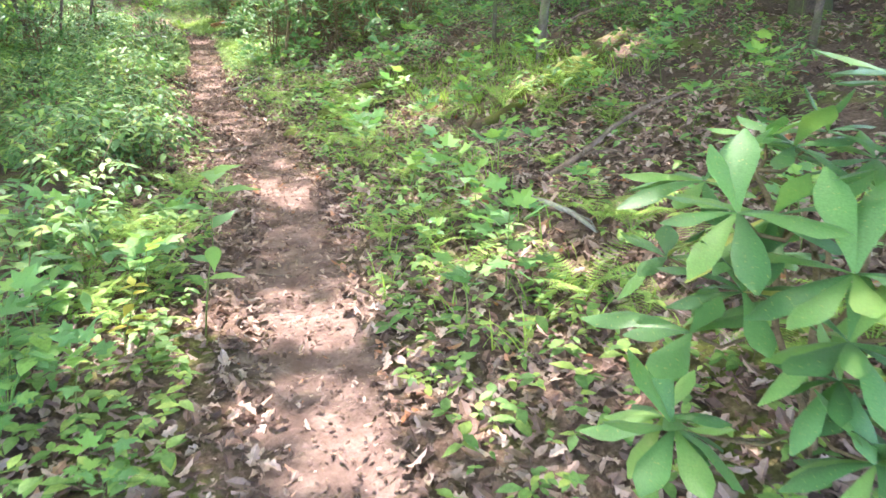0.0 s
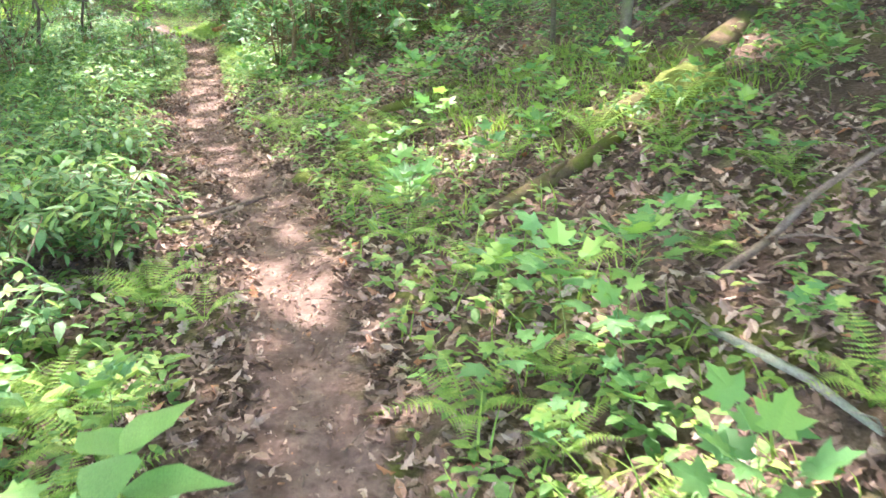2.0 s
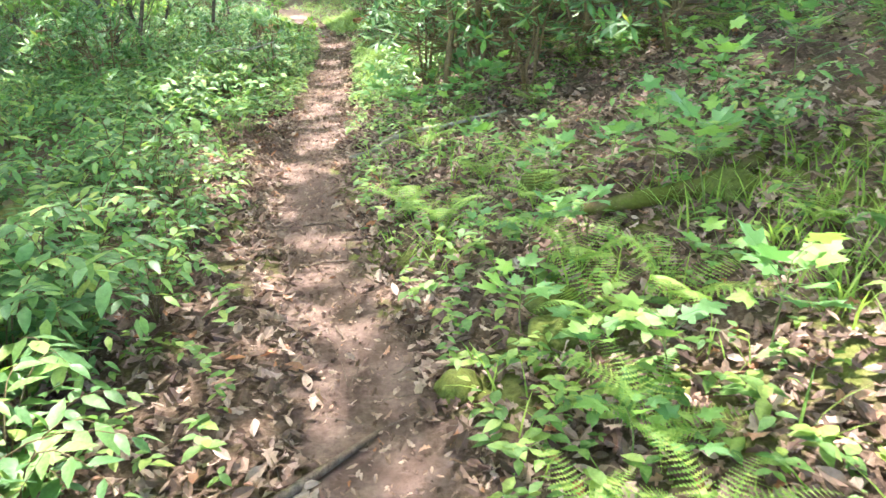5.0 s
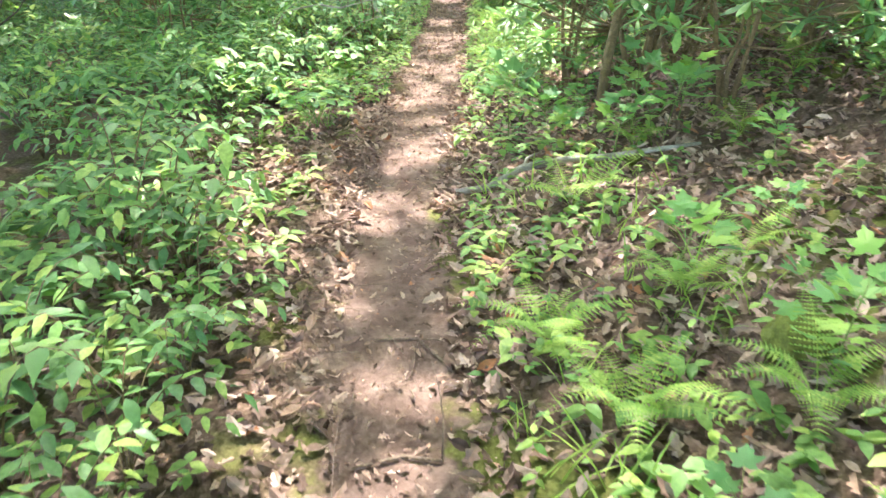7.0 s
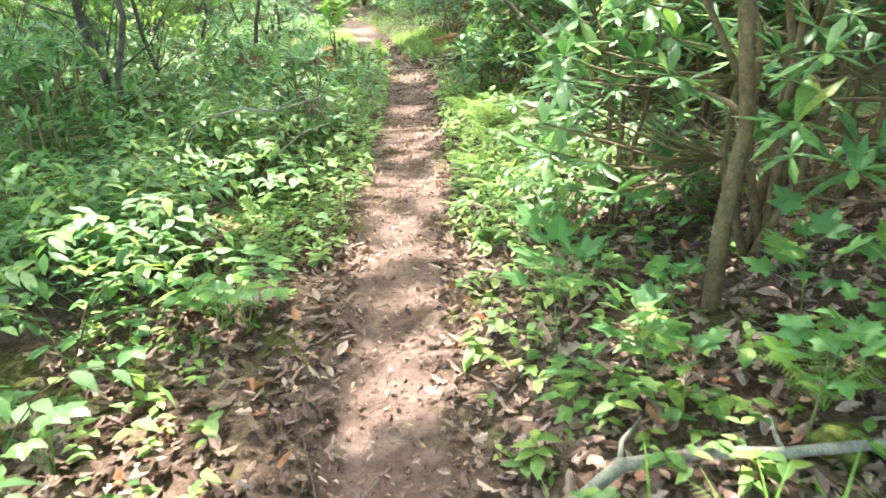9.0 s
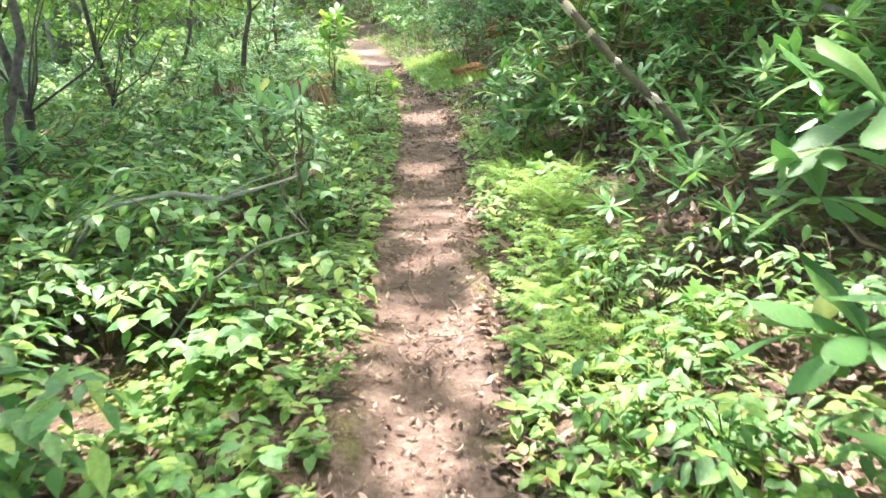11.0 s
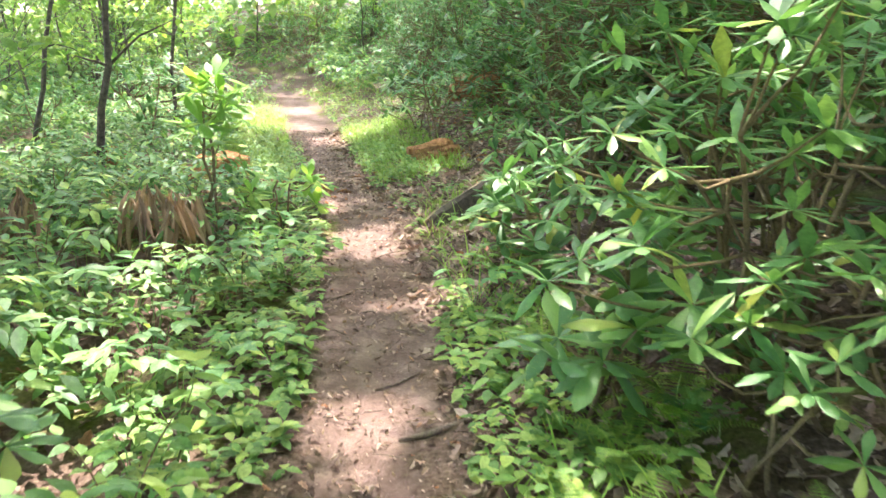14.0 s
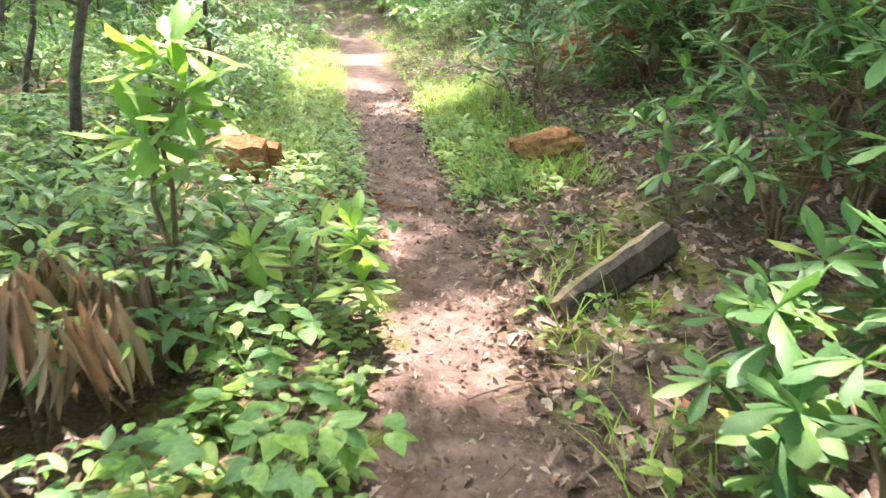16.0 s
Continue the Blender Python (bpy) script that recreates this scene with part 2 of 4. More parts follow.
def aim(origin, way, up=(0, 0, 1), scale=1.0):
    """A pose whose y axis runs along way and whose z axis leans to up."""
    y = Vector(way).normalized()
    x = y.cross(Vector(up))
    if x.length < 1e-4:
        x = Vector((1, 0, 0))
    x.normalize()
    z = x.cross(y)
    return Matrix(((x.x * scale, y.x * scale, z.x * scale, origin[0]), (x.y * scale, y.y * scale, z.y * scale, origin[1]), (x.z * scale, y.z * scale, z.z * scale, origin[2]), (0, 0, 0, 1)))


def leaf(widths, fold=0.25, droop=0.25, wavy=0.0):
    """A leaf one unit long along y; widths: half width at even stations from base to tip."""
    n = len(widths)
    v, f = [], []
    for i, w in enumerate(widths):
        t = i / (n - 1)
        z = -droop * t * t
        e = wavy * (1 if i % 2 else -1)
        v += [(-w, t - 0.3 * w * t, z + w * fold + e * w), (0, t, z), (w, t - 0.3 * w * t, z + w * fold - e * w)]
    for i in range(n - 1):
        a = 3 * i
        f += [(a, a + 1, a + 4, a + 3), (a + 1, a + 2, a + 5, a + 4)]
    return np.array(v, float), f


def lobed(points, fold=0.1, droop=0.15, stalk=0.0):
    """A flat leaf from half an outline (x, y), base to tip, mirrored."""
    pts = [(x, y) for x, y in points] + [(-x, y) for x, y in points[::-1][1:]]
    v = [(0, 0.30, 0.0)] + [(x, y, abs(x) * fold - droop * max(0, y) ** 2 - 0.25 * droop * x * x) for x, y in pts]
    n = len(pts)
    v, f = np.array(v, float) + (0, stalk, 0), [(0, i + 1, i + 2) for i in range(n - 1)]
    if stalk:
        tv, tf = tube([(0, 0, 0), (0, stalk * 0.5, 0.06), (0, stalk + 0.05, 0.0)], 0.012, 3)
        f, v = f + [tuple(i + len(v) for i in t) for t in tf], np.concatenate([v, tv])
    return v, f


def tube(points, radii, sides=6, rough=0.0, seed=0):
    rng = random.Random(seed)
    pts = [Vector(p) for p in points]
    v, f = [], []
    for i, p in enumerate(pts):
        d = (pts[min(i + 1, len(pts) - 1)] - pts[max(i - 1, 0)]).normalized()
        a = d.cross(Vector((0.31, 0.17, 0.93)) if abs(d.z) < 0.9 else Vector((1, 0, 0))).normalized()
        b = d.cross(a)
        r = radii[i] if hasattr(radii, "__len__") else radii
        for k in range(sides):
            ang = 2 * math.pi * k / sides
            rr = r * (1 + rng.uniform(-rough, rough))
            v.append(p + a * (rr * math.cos(ang)) + b * (rr * math.sin(ang)))
    for i in range(len(pts) - 1):
        for k in range(sides):
            k2 = (k + 1) % sides
            f.append((i * sides + k, i * sides + k2, (i + 1) * sides + k2, (i + 1) * sides + k))
    f.append(tuple(range(sides))[::-1])
    f.append(tuple((len(pts) - 1) * sides + k for k in range(sides)))
    return np.array([tuple(p) for p in v], float), f


def bend(a, b, sag=0.0, n=6, jitter=0.0, rng=None):
    """Points from a to b, bowed upward by sag."""
    a, b = Vector(a), Vector(b)
    out = []
    for i in range(n):
        t = i / (n - 1)
        p = a.lerp(b, t) + Vector((0, 0, sag * 4 * t * (1 - t)))
        if jitter and rng and 0 < i < n - 1:
            p += Vector((rng.uniform(-jitter, jitter), rng.uniform(-jitter, jitter), rng.uniform(-jitter, jitter)))
        out.append(p)
    return out


def spin(az, el):
    return Vector((math.cos(az) * math.cos(el), math.sin(az) * math.cos(el), math.sin(el)))


SHRUB_SHAPES = [leaf([0.02, 0.16, 0.23, 0.22, 0.15, 0.06, 0.005], 0.25, d, 0.05) for d in (0.08, 0.2, 0.35)]
SHRUB_SHAPE_LOW = [leaf([0.03, 0.21, 0.18, 0.005], 0.25, d) for d in (0.1, 0.28)]
RHODO_SHAPES = [leaf([0.02, 0.05, 0.09, 0.135, 0.17, 0.15, 0.02], -0.25, d, 0.05) for d in (0.05, 0.2, 0.4)]
RHODO_SHAPE_LOW = [leaf([0.03, 0.10, 0.155, 0.02], -0.25, d) for d in (0.1, 0.35)]
MAPLE_OUTLINE = [(0.0, 0.0), (0.18, -0.10), (0.42, -0.06), (0.32, 0.12), (0.44, 0.2), (0.64, 0.48), (0.38, 0.46), (0.23, 0.50), (0.27, 0.70), (0.13, 0.76), (0.0, 1.0)]
MAPLE_SHAPES = [lobed(MAPLE_OUTLINE, f, d, 1.1) for f, d in ((0.1, 0.12), (-0.12, 0.25), (0.2, 0.05), (0.0, 0.35))]
OAK_OUTLINE = [(0.0, 0.0), (0.12, 0.14), (0.26, 0.26), (0.14, 0.38), (0.34, 0.58), (0.18, 0.68), (0.20, 0.86), (0.0, 1.0)]
DEAD_SHAPES = [lobed(OAK_OUTLINE, 0.7, 0.5), lobed(OAK_OUTLINE, -0.5, -0.4), leaf([0.04, 0.24, 0.22, 0.02], 0.6, -0.3), leaf([0.04, 0.26, 0.2, 0.02], -0.5, 0.45)]
SPRAY_SHAPE = (np.array([(0, 0, 0), (-0.3, 0.45, 0.06), (0, 0.5, 0), (0.3, 0.45, 0.06), (0, 1, -0.2)], float), [(0, 2, 1), (0, 3, 2), (1, 2, 4), (2, 3, 4)])
HERB_SHAPE = leaf([0.03, 0.27, 0.24, 0.01], 0.2, 0.25)


# ---------------------------------------------------------------- kinds of plants
def arching_stems(rng, stems, size):
    """Stem lines and leaf poses of a low shrub at the origin."""
    out = []
    for k in range(stems):
        az = 2 * math.pi * (k + rng.uniform(-0.4, 0.4)) / stems
        reach, top = size * rng.uniform(0.45, 1.0), size * rng.uniform(0.55, 1.0)
        bow = rng.uniform(1.9, 2.5)
        pts = [Vector((math.cos(az) * reach * t ** 1.3, math.sin(az) * reach * t ** 1.3, top * math.sin(t * bow))) for t in np.linspace(0, 1, 9)]
        poses, count = [], rng.randint(10, 14)
        for j in range(count):
            t = 0.2 + 0.8 * j / (count - 1)
            q = t * 8
            i = min(7, int(q))
            p = pts[i].lerp(pts[i + 1], q - i)
            d = (pts[i + 1] - pts[i]).normalized()
            o = d.cross(Vector((0, 0, 1))).normalized() * (1 if j % 2 else -1)
            way = o * 0.8 + d * (0.5 if j < count - 1 else 2.5) + Vector((0, 0, rng.uniform(-0.3, 0.15)))
            poses.append(aim(p, way, (rng.uniform(-0.25, 0.25), rng.uniform(-0.25, 0.25), 1), rng.uniform(0.075, 0.125) * (1.0 if t < 0.85 else 0.8)))
        out.append((pts, poses))
    return out


def evergreen_shrub(seed, stems, size, leaf_parts):
    rng = random.Random(seed)
    ob = thing("evergreen_shrub", "low evergreen shrub with arching stems and glossy pointed leaves", "shrub", "evergreen shrubs beside the trail")
    shared = [Geo().add(s).mesh("leaf", SHRUB_LEAF) for s in SHRUB_SHAPES] if leaf_parts else None
    foliage, wood = Geo(), Geo()
    for pts, poses in arching_stems(rng, stems, size):
        shaft = tube(pts, [0.0045 - 0.0035 * i / 8 for i in range(9)], 4)
        if leaf_parts:
            stem = part("stem", Geo().add(shaft), STEM, ob)
        else:
            wood.add(shaft)
        for m in poses:
            if leaf_parts:
                part("leaf", rng.choice(shared), None, stem).matrix_local = m
            else:
                foliage.add(rng.choice(SHRUB_SHAPE_LOW), m)
    if not leaf_parts:
        part("foliage", foliage, SHRUB_LEAF, ob, kind="stuff")
        part("wood", wood, STEM, ob, kind="stuff")
    return ob


def shrub_template(seed, stems, size):
    rng, g = random.Random(seed), Geo()
    for pts, poses in arching_stems(rng, stems, size):
        for m in poses:
            g.add(rng.choice(SHRUB_SHAPE_LOW), m)
    return np.concatenate(g.v), g.f


def rhododendron(seed, tall, wide, whorls, leaf_parts=False, length=0.16, lean=(0, 0), label="rhododendron bush with whorls of long leathery leaves", low=0.35, leaf_mat=None):
    rng = random.Random(seed)
    ob = thing("rhododendron", label, "shrub", "rhododendrons along the trail")
    shapes = RHODO_SHAPES if leaf_parts else RHODO_SHAPE_LOW
    leaf_mat = leaf_mat or RHODO_LEAF
    shared = [Geo().add(s).mesh("leaf", leaf_mat) for s in shapes] if leaf_parts else None
    wood, foliage = Geo(), Geo()
    mains = max(2, min(6, whorls // 6))
    forks, limbs = [], []
    for k in range(mains):
        az = 2 * math.pi * (k + rng.random() * 0.7) / mains
        tip = Vector((math.cos(az) * wide * rng.uniform(0.2, 0.6) + lean[0], math.sin(az) * wide * rng.uniform(0.2, 0.6) + lean[1], tall * rng.uniform(0.55, 0.85)))
        pts = bend((rng.uniform(-0.05, 0.05), rng.uniform(-0.05, 0.05), -0.05), tip, tall * 0.08, 6, 0.03 * tall, rng)
        limbs.append(Geo().add(tube(pts, [0.006 + 0.007 * tall * (1 - i / 6) for i in range(6)], 5)))
        forks.append(pts)
    for k in range(whorls):
        az, u = rng.uniform(0, 2 * math.pi), rng.uniform(0.3, 1.0)
        z = tall * rng.uniform(low, 1.0)
        r = wide * math.sqrt(u) * (1.15 - 0.55 * (z / tall) ** 2)
        tip = Vector((math.cos(az) * r + lean[0] * z / tall, math.sin(az) * r + lean[1] * z / tall, z))
        far, own, src = min((((p - tip).length + max(0, p.z - tip.z) * 2, n, p) for n, pts in enumerate(forks) for p in pts[1:]), key=lambda q: q[0])
        twig = tube(bend(src, tip, -0.04, 4, 0.02, rng), [0.008, 0.006, 0.005, 0.004], 4)
        if leaf_parts:
            twig = part("twig", Geo().add(twig), STEM, ob)
        else:
            limbs[own].add(twig)
        axis_way = (tip - src).normalized() * 0.5 + Vector((0, 0, 1))
        n = rng.randint(8, 11)
        a0 = rng.random() * 6
        big = length * rng.uniform(0.75, 1.2)
        for j in range(n):
            w = spin(a0 + 2 * math.pi * j / n * 1.03, rng.uniform(-0.55, 0.4) if j < n - 2 else 0.9) + axis_way * 0.12
            m = aim(tip, w, (rng.uniform(-0.2, 0.2), rng.uniform(-0.2, 0.2), 1), big * rng.uniform(0.7, 1.1))
            if leaf_parts:
                part("leaf", rng.choice(shared), None, twig).matrix_local = m
            else:
                foliage.add(rng.choice(shapes), m)
    if leaf_parts:
        for g in limbs:
            part("branch", g, STEM, ob, "thin brown woody branch")
    else:
        for g in limbs:
            wood.v, wood.f, wood.n = wood.v + g.v, wood.f + [tuple(i + wood.n for i in f) for f in g.f], wood.n + g.n
        part("wood", wood, STEM, ob, kind="stuff")
        part("foliage", foliage, RHODO_LEAF, ob, kind="stuff")
    return ob


def maple_seedling(seed, tall, leaves, size=0.13, spread=0.22):
    rng = random.Random(seed)
    ob = thing("maple_seedling", "maple seedling with flat bright green lobed leaves", "seedling", "maple seedlings on the bank")
    shared = [Geo().add(s).mesh("leaf", MAPLE_LEAF, False) for s in MAPLE_SHAPES]
    top = Vector((rng.uniform(-0.08, 0.08), rng.uniform(-0.08, 0.08), tall))
    stem = Geo().add(tube(bend((0, 0, -0.03), top, 0.0, 5, 0.012, rng), [0.005, 0.004, 0.0035, 0.003, 0.002], 4))
    for k in range(leaves):
        az = 2.4 * k + rng.uniform(-0.4, 0.4)
        z = tall * (0.55 + 0.45 * (k + 1) / leaves)
        base = Vector((top.x * z / tall, top.y * z / tall, z))
        r = spread * rng.uniform(0.35, 1.0)
        tip = base + Vector((math.cos(az) * r, math.sin(az) * r, rng.uniform(0.0, 0.08)))
        o = part("leaf", rng.choice(shared), None, ob)
        o.matrix_local = aim(base, tip - base + Vector((0, 0, 0.03)), (rng.uniform(-0.2, 0.2), rng.uniform(-0.2, 0.2), 1), size * rng.uniform(0.65, 1.15))
    part("stem", stem, GREEN_STEM, ob)
    return ob


def fern(seed, fronds, length):
    rng = random.Random(seed)
    ob = thing("fern", "light green fern with feathery arching fronds", "fern", "ferns beside the trail")
    for k in range(fronds):
        az = 2 * math.pi * k / fronds + rng.uniform(-0.4, 0.4)
        L = length * rng.uniform(0.7, 1.1)
        lift, g = rng.uniform(0.85, 1.35), Geo()
        pts = [Vector((math.cos(az) * L * (0.15 * t + 0.75 * t ** 1.5), math.sin(az) * L * (0.15 * t + 0.75 * t ** 1.5), L * (lift * t - 0.62 * lift * t ** 2.2))) for t in np.linspace(0, 1, 25)]
        g.add(tube(pts[::4], [0.0028, 0.0025, 0.002, 0.0017, 0.0012, 0.0009, 0.0006], 3))
        for i in range(4, 25):
            t = i / 24
            d = (pts[i] - pts[i - 1]).normalized()
            w = L * 0.25 * min(1, (t - 0.1) * 4) * (1.04 - t) ** 0.75
            for sgn in (1, -1):
                out = d.cross(Vector((0, 0, 1))).normalized() * sgn + d * 0.3 + Vector((0, 0, -0.15))
                g.add(PINNA, aim(pts[i], out, (0, 0, 1), max(w, 0.012)))
        part("frond", g, FERN_LEAF, ob, smooth=False)
    return ob


def pinna():
    v, f = [(0, 0, 0)], []
    n = 6
    for i in range(n):
        t = (i + 0.5) / n
        w = 0.2 * (1.05 - t)
        v += [(-w, t + 0.05, 0.0), (w, t + 0.05, 0.0), (0, (i + 1) / n, -0.08 * t)]
        b = 3 * i
        f += [(b, b + 3, b + 1), (b, b + 2, b + 3)]
    return np.array(v, float), f


PINNA = pinna()


SUNWARD = Vector((-math.sin(sb) * math.cos(se), math.cos(sb) * math.cos(se), math.sin(se)))
# breaks cut in the crowns to throw sun pools, each given by its lit spot: x, y, z, radius
GAPS = np.array([
    (-0.68, 3.18, 0, 0.30), (-0.37, 2.25, 0, 0.33), (0.35, 3.55, 0.1, 0.28), (-2.04, 4.2, 0, 0.42), (-1.40, 5.6, 0, 0.26), (-1.15, 5.3, 0, 0.2),
    (1.0, 6.8, 0.55, 0.5), (1.9, 7.6, 0.9, 0.4), (-0.2, 7.3, 0.27, 0.3), (-4.2, 12.85, 0, 0.22), (-5.0, 15.9, 0, 0.2), (-3.46, 10.5, 0, 0.28),
    (-4.43, 14.1, 0, 0.32), (-4.75, 15.85, 0, 0.2), (-4.3, 16.3, 0.1, 0.3), (-5.5, 17.3, 0, 0.28), (-6.35, 19.85, 0, 0.42), (-7.1, 21.0, 0, 0.2),
    (-1.5, 3.0, 0.2, 0.4), (-2.5, 6.6, 0.4, 0.4), (-4.3, 10.7, 0.3, 0.4), (-3.9, 9.9, 0.3, 0.35), (-5.0, 11.9, 0.4, 0.4), (-2.6, 11.4, 0.3, 0.3), (-11.2, 29.2, 0, 0.75), (-12.9, 33.3, 0, 0.95), (-8.3, 25.2, 0.1, 0.7), (-10.4, 26.3, 0, 0.9), (-5.5, 13.4, 0.4, 0.5), (-3.2, 13.7, 0.5, 0.55), (-6.5, 17.1, 0.4, 0.4),
    (-7.2, 19.3, 1.0, 0.35), (-7.0, 18.2, 0.4, 0.35), (-5.0, 19.1, 0.4, 0.34), (-8.6, 21.7, 0.2, 0.6), (-11, 20, 1, 1.5), (-14, 26, 1, 2.2), (-9, 14, 0.6, 0.9), (-6.6, 9, 0.5, 0.6), (-0.9, 12.2, 0.6, 0.6), (-3.6, 11.4, 0, 0.22), (-5.6, 18.7, 0.1, 0.25)])


def in_shade(points):
    """Which points lie outside every break in the canopy."""
    p = np.asarray(points)
    d = np.array(SUNWARD)
    edge = 1 + 0.22 * np.sin(p[:, 0] * 9 + p[:, 1] * 5) * np.cos(p[:, 1] * 8 - p[:, 2] * 6)
    ok = np.ones(len(p), bool)
    for x, y, z, r in GAPS:
        k = (p[:, 2] - z) / d[2]
        ok &= np.hypot(p[:, 0] - d[0] * k - x, p[:, 1] - d[1] * k - y) > r * edge + 0.08
    return ok


def crown_tree(seed, tall, spread, clusters, per, bole=0.1, low=0.42, name="tree", label="tall deciduous tree with a broken leafy crown", leaf_size=(0.09, 0.16), stand=None):
    rng = random.Random(seed)
    ob = thing(name, label, "tree", "trees of the wood")
    top = Vector((rng.uniform(-0.4, 0.4), rng.uniform(-0.4, 0.4), tall))
    trunk_pts = bend((0, 0, -0.2), top, 0, 9, 0.03 * tall ** 0.5, rng)
    part("trunk", Geo().add(tube(trunk_pts, [bole * (1.25 if i == 0 else 1 - 0.8 * i / 8) for i in range(9)], 9, 0.06, seed)), BARK if bole > 0.05 else DARK_BARK, ob)
    limbs, crown, sprays = Geo(), Geo(), []
    for k in range(clusters):
        z = tall * rng.uniform(low, 1.0)
        az = rng.uniform(0, 2 * math.pi)
        r = spread * math.sqrt(rng.uniform(0.03, 1.0)) * math.sin(math.pi * min(0.85, 0.38 + 0.5 * (z / tall - low) / (1 - low)))
        tip = Vector((math.cos(az) * r, math.sin(az) * r, z + rng.uniform(-0.2, 0.5)))
        q = min(8.0, max(0.0, (z - r * 0.4) / tall * 8))
        src = trunk_pts[int(q)]
        limbs.add(tube(bend(src, tip, 0.06 * r, 5, 0.05 * r, rng), [bole * 0.28, bole * 0.2, bole * 0.14, bole * 0.1, bole * 0.05], 4))
        size = rng.uniform(0.45, 0.95) * spread * 0.2
        for j in range(per):
            o = Vector((rng.gauss(0, size), rng.gauss(0, size), rng.gauss(0, size * 0.4)))
            sprays.append(aim(tip + o, spin(rng.uniform(0, 6.28), rng.uniform(-0.7, 0.3)), (rng.uniform(-0.4, 0.4), rng.uniform(-0.4, 0.4), 1), rng.uniform(*leaf_size)))
    if stand is not None:
        ob.matrix_world = stand
        kept = in_shade([(stand @ m).translation for m in sprays])
        sprays = [m for m, ok in zip(sprays, kept) if ok]
    for m in sprays:
        crown.add(SPRAY_SHAPE if bole > 0.05 else HERB_SHAPE, m)
    part("limb", limbs, BARK if bole > 0.05 else DARK_BARK, ob, kind="stuff")
    part("crown", crown, CANOPY_LEAF, ob, kind="stuff")
    return ob


def put(template, where, turn=0.0, size=1.0, tilt=(0, 0)):
    return copy_thing(template, Matrix.Translation(where) @ Euler((tilt[0], tilt[1], turn)).to_matrix().to_4x4() @ Matrix.Scale(size, 4))


CLEAR = [(-8.5, 21.4, 0.6), (-7.2, 18.4, 0.5), (-2.4, 10.35, 0.8), (-5.9, 20.5, 0.5), (-8.6, 22.0, 0.5), (-6.6, 22.4, 0.45)]


def is_clear(s, y):
    x = float(line_x(y)) + s / 0.93
    return all((x - a) ** 2 + (y - b) ** 2 > r * r for a, b, r in CLEAR)


def scatter(templates, count, rng, s_range, y_range, size=(0.8, 1.2), keep=None, sink=0.0, tilt=0.12):
    """Places each template or a copy of it; the templates themselves are moved to the first places."""
    done, tries = 0, 0
    fresh = [t for t in templates if "placed" not in t]
    while done < count and tries < count * 20:
        tries += 1
        s, y = rng.uniform(*s_range), rng.uniform(*y_range)
        if not is_clear(s, y) or (keep and not keep(s, y)):
            continue
        m = Matrix.Translation(at(s, y, -sink)) @ Euler((rng.uniform(-tilt, tilt), rng.uniform(-tilt, tilt), rng.uniform(0, 6.28))).to_matrix().to_4x4() @ Matrix.Scale(rng.uniform(*size), 4)
        if fresh:
            t = fresh.pop()
            t.matrix_world = m
            t["placed"] = 1
        else:
            copy_thing(rng.choice(templates), m)
        done += 1


def settle(ob, where, turn=0.0, size=1.0):
    ob.matrix_world = Matrix.Translation(where) @ Euler((0, 0, turn)).to_matrix().to_4x4() @ Matrix.Scale(size, 4)
    return ob


# ---------------------------------------------------------------- canopy and far wood
rng = random.Random(7)
# some trees are added only for the shade their unseen crowns cast
spots = [(-5.5, -2), (6.5, 1), (-6.0, 4), (4.8, 2.6), (5.2, 7.2), (7.0, 6.5), (-5.2, 6.6), (-6.5, 8.5), (6.0, 11), (-6.0, 13), (6.0, 15.5), (-6.5, 18), (6.0, 20.5), (-6.5, 23.5), (6.0, 26), (-8, 27.5), (5.4, 25.8), (4.5, 31), (-4.5, 34.5),
         (13, 4), (13, 12), (13, 20), (13, 28), (9, 38), (3.5, -6), (-2.5, -9)]
builds = [(11.0, 6.4, 62, 0.15, 0.42), (12.5, 6.8, 68, 0.18, 0.42), (9.0, 6.0, 56, 0.11, 0.45)]
tall_trees = []
for i, (s, y) in enumerate(spots):
    place = at(s + rng.uniform(-0.6, 0.6), y + rng.uniform(-0.6, 0.6), -0.05)
    turn, k = rng.uniform(0, 6.28), rng.uniform(0.9, 1.15)
    if i < 19:
        tall, spread, clusters, bole, low = builds[i % 3]
        stand = Matrix.Translation(place) @ Matrix.Rotation(turn, 4, "Z") @ Matrix.Scale(k, 4)
        tall_trees.append(crown_tree(11 + i, tall, spread, clusters + 14, 125, bole, low, leaf_size=(0.22, 0.38), stand=stand))
    else:
        put(tall_trees[i % 3], place, turn, k / tall_trees[i % 3].scale.x)

saplings = [crown_tree(21, 4.2, 1.5, 24, 34, 0.032, 0.2, "sapling", "thin dark-stemmed sapling with airy foliage"), crown_tree(22, 3.4, 1.3, 20, 34, 0.026, 0.15, "sapling", "thin dark-stemmed sapling with airy foliage"),
            crown_tree(23, 5.0, 1.8, 28, 34, 0.04, 0.25, "sapling", "thin dark-stemmed sapling with airy foliage")]
scatter(saplings, 54, rng, (-13, -3.2), (5, 42), (0.8, 1.2))
scatter(saplings, 14, rng, (5.5, 12), (2, 40), (0.8, 1.2))
scatter(saplings, 26, rng, (-8, 8), (33, 48), (0.8, 1.3), lambda s, y: abs(s) > 1.2 + (y < 36))

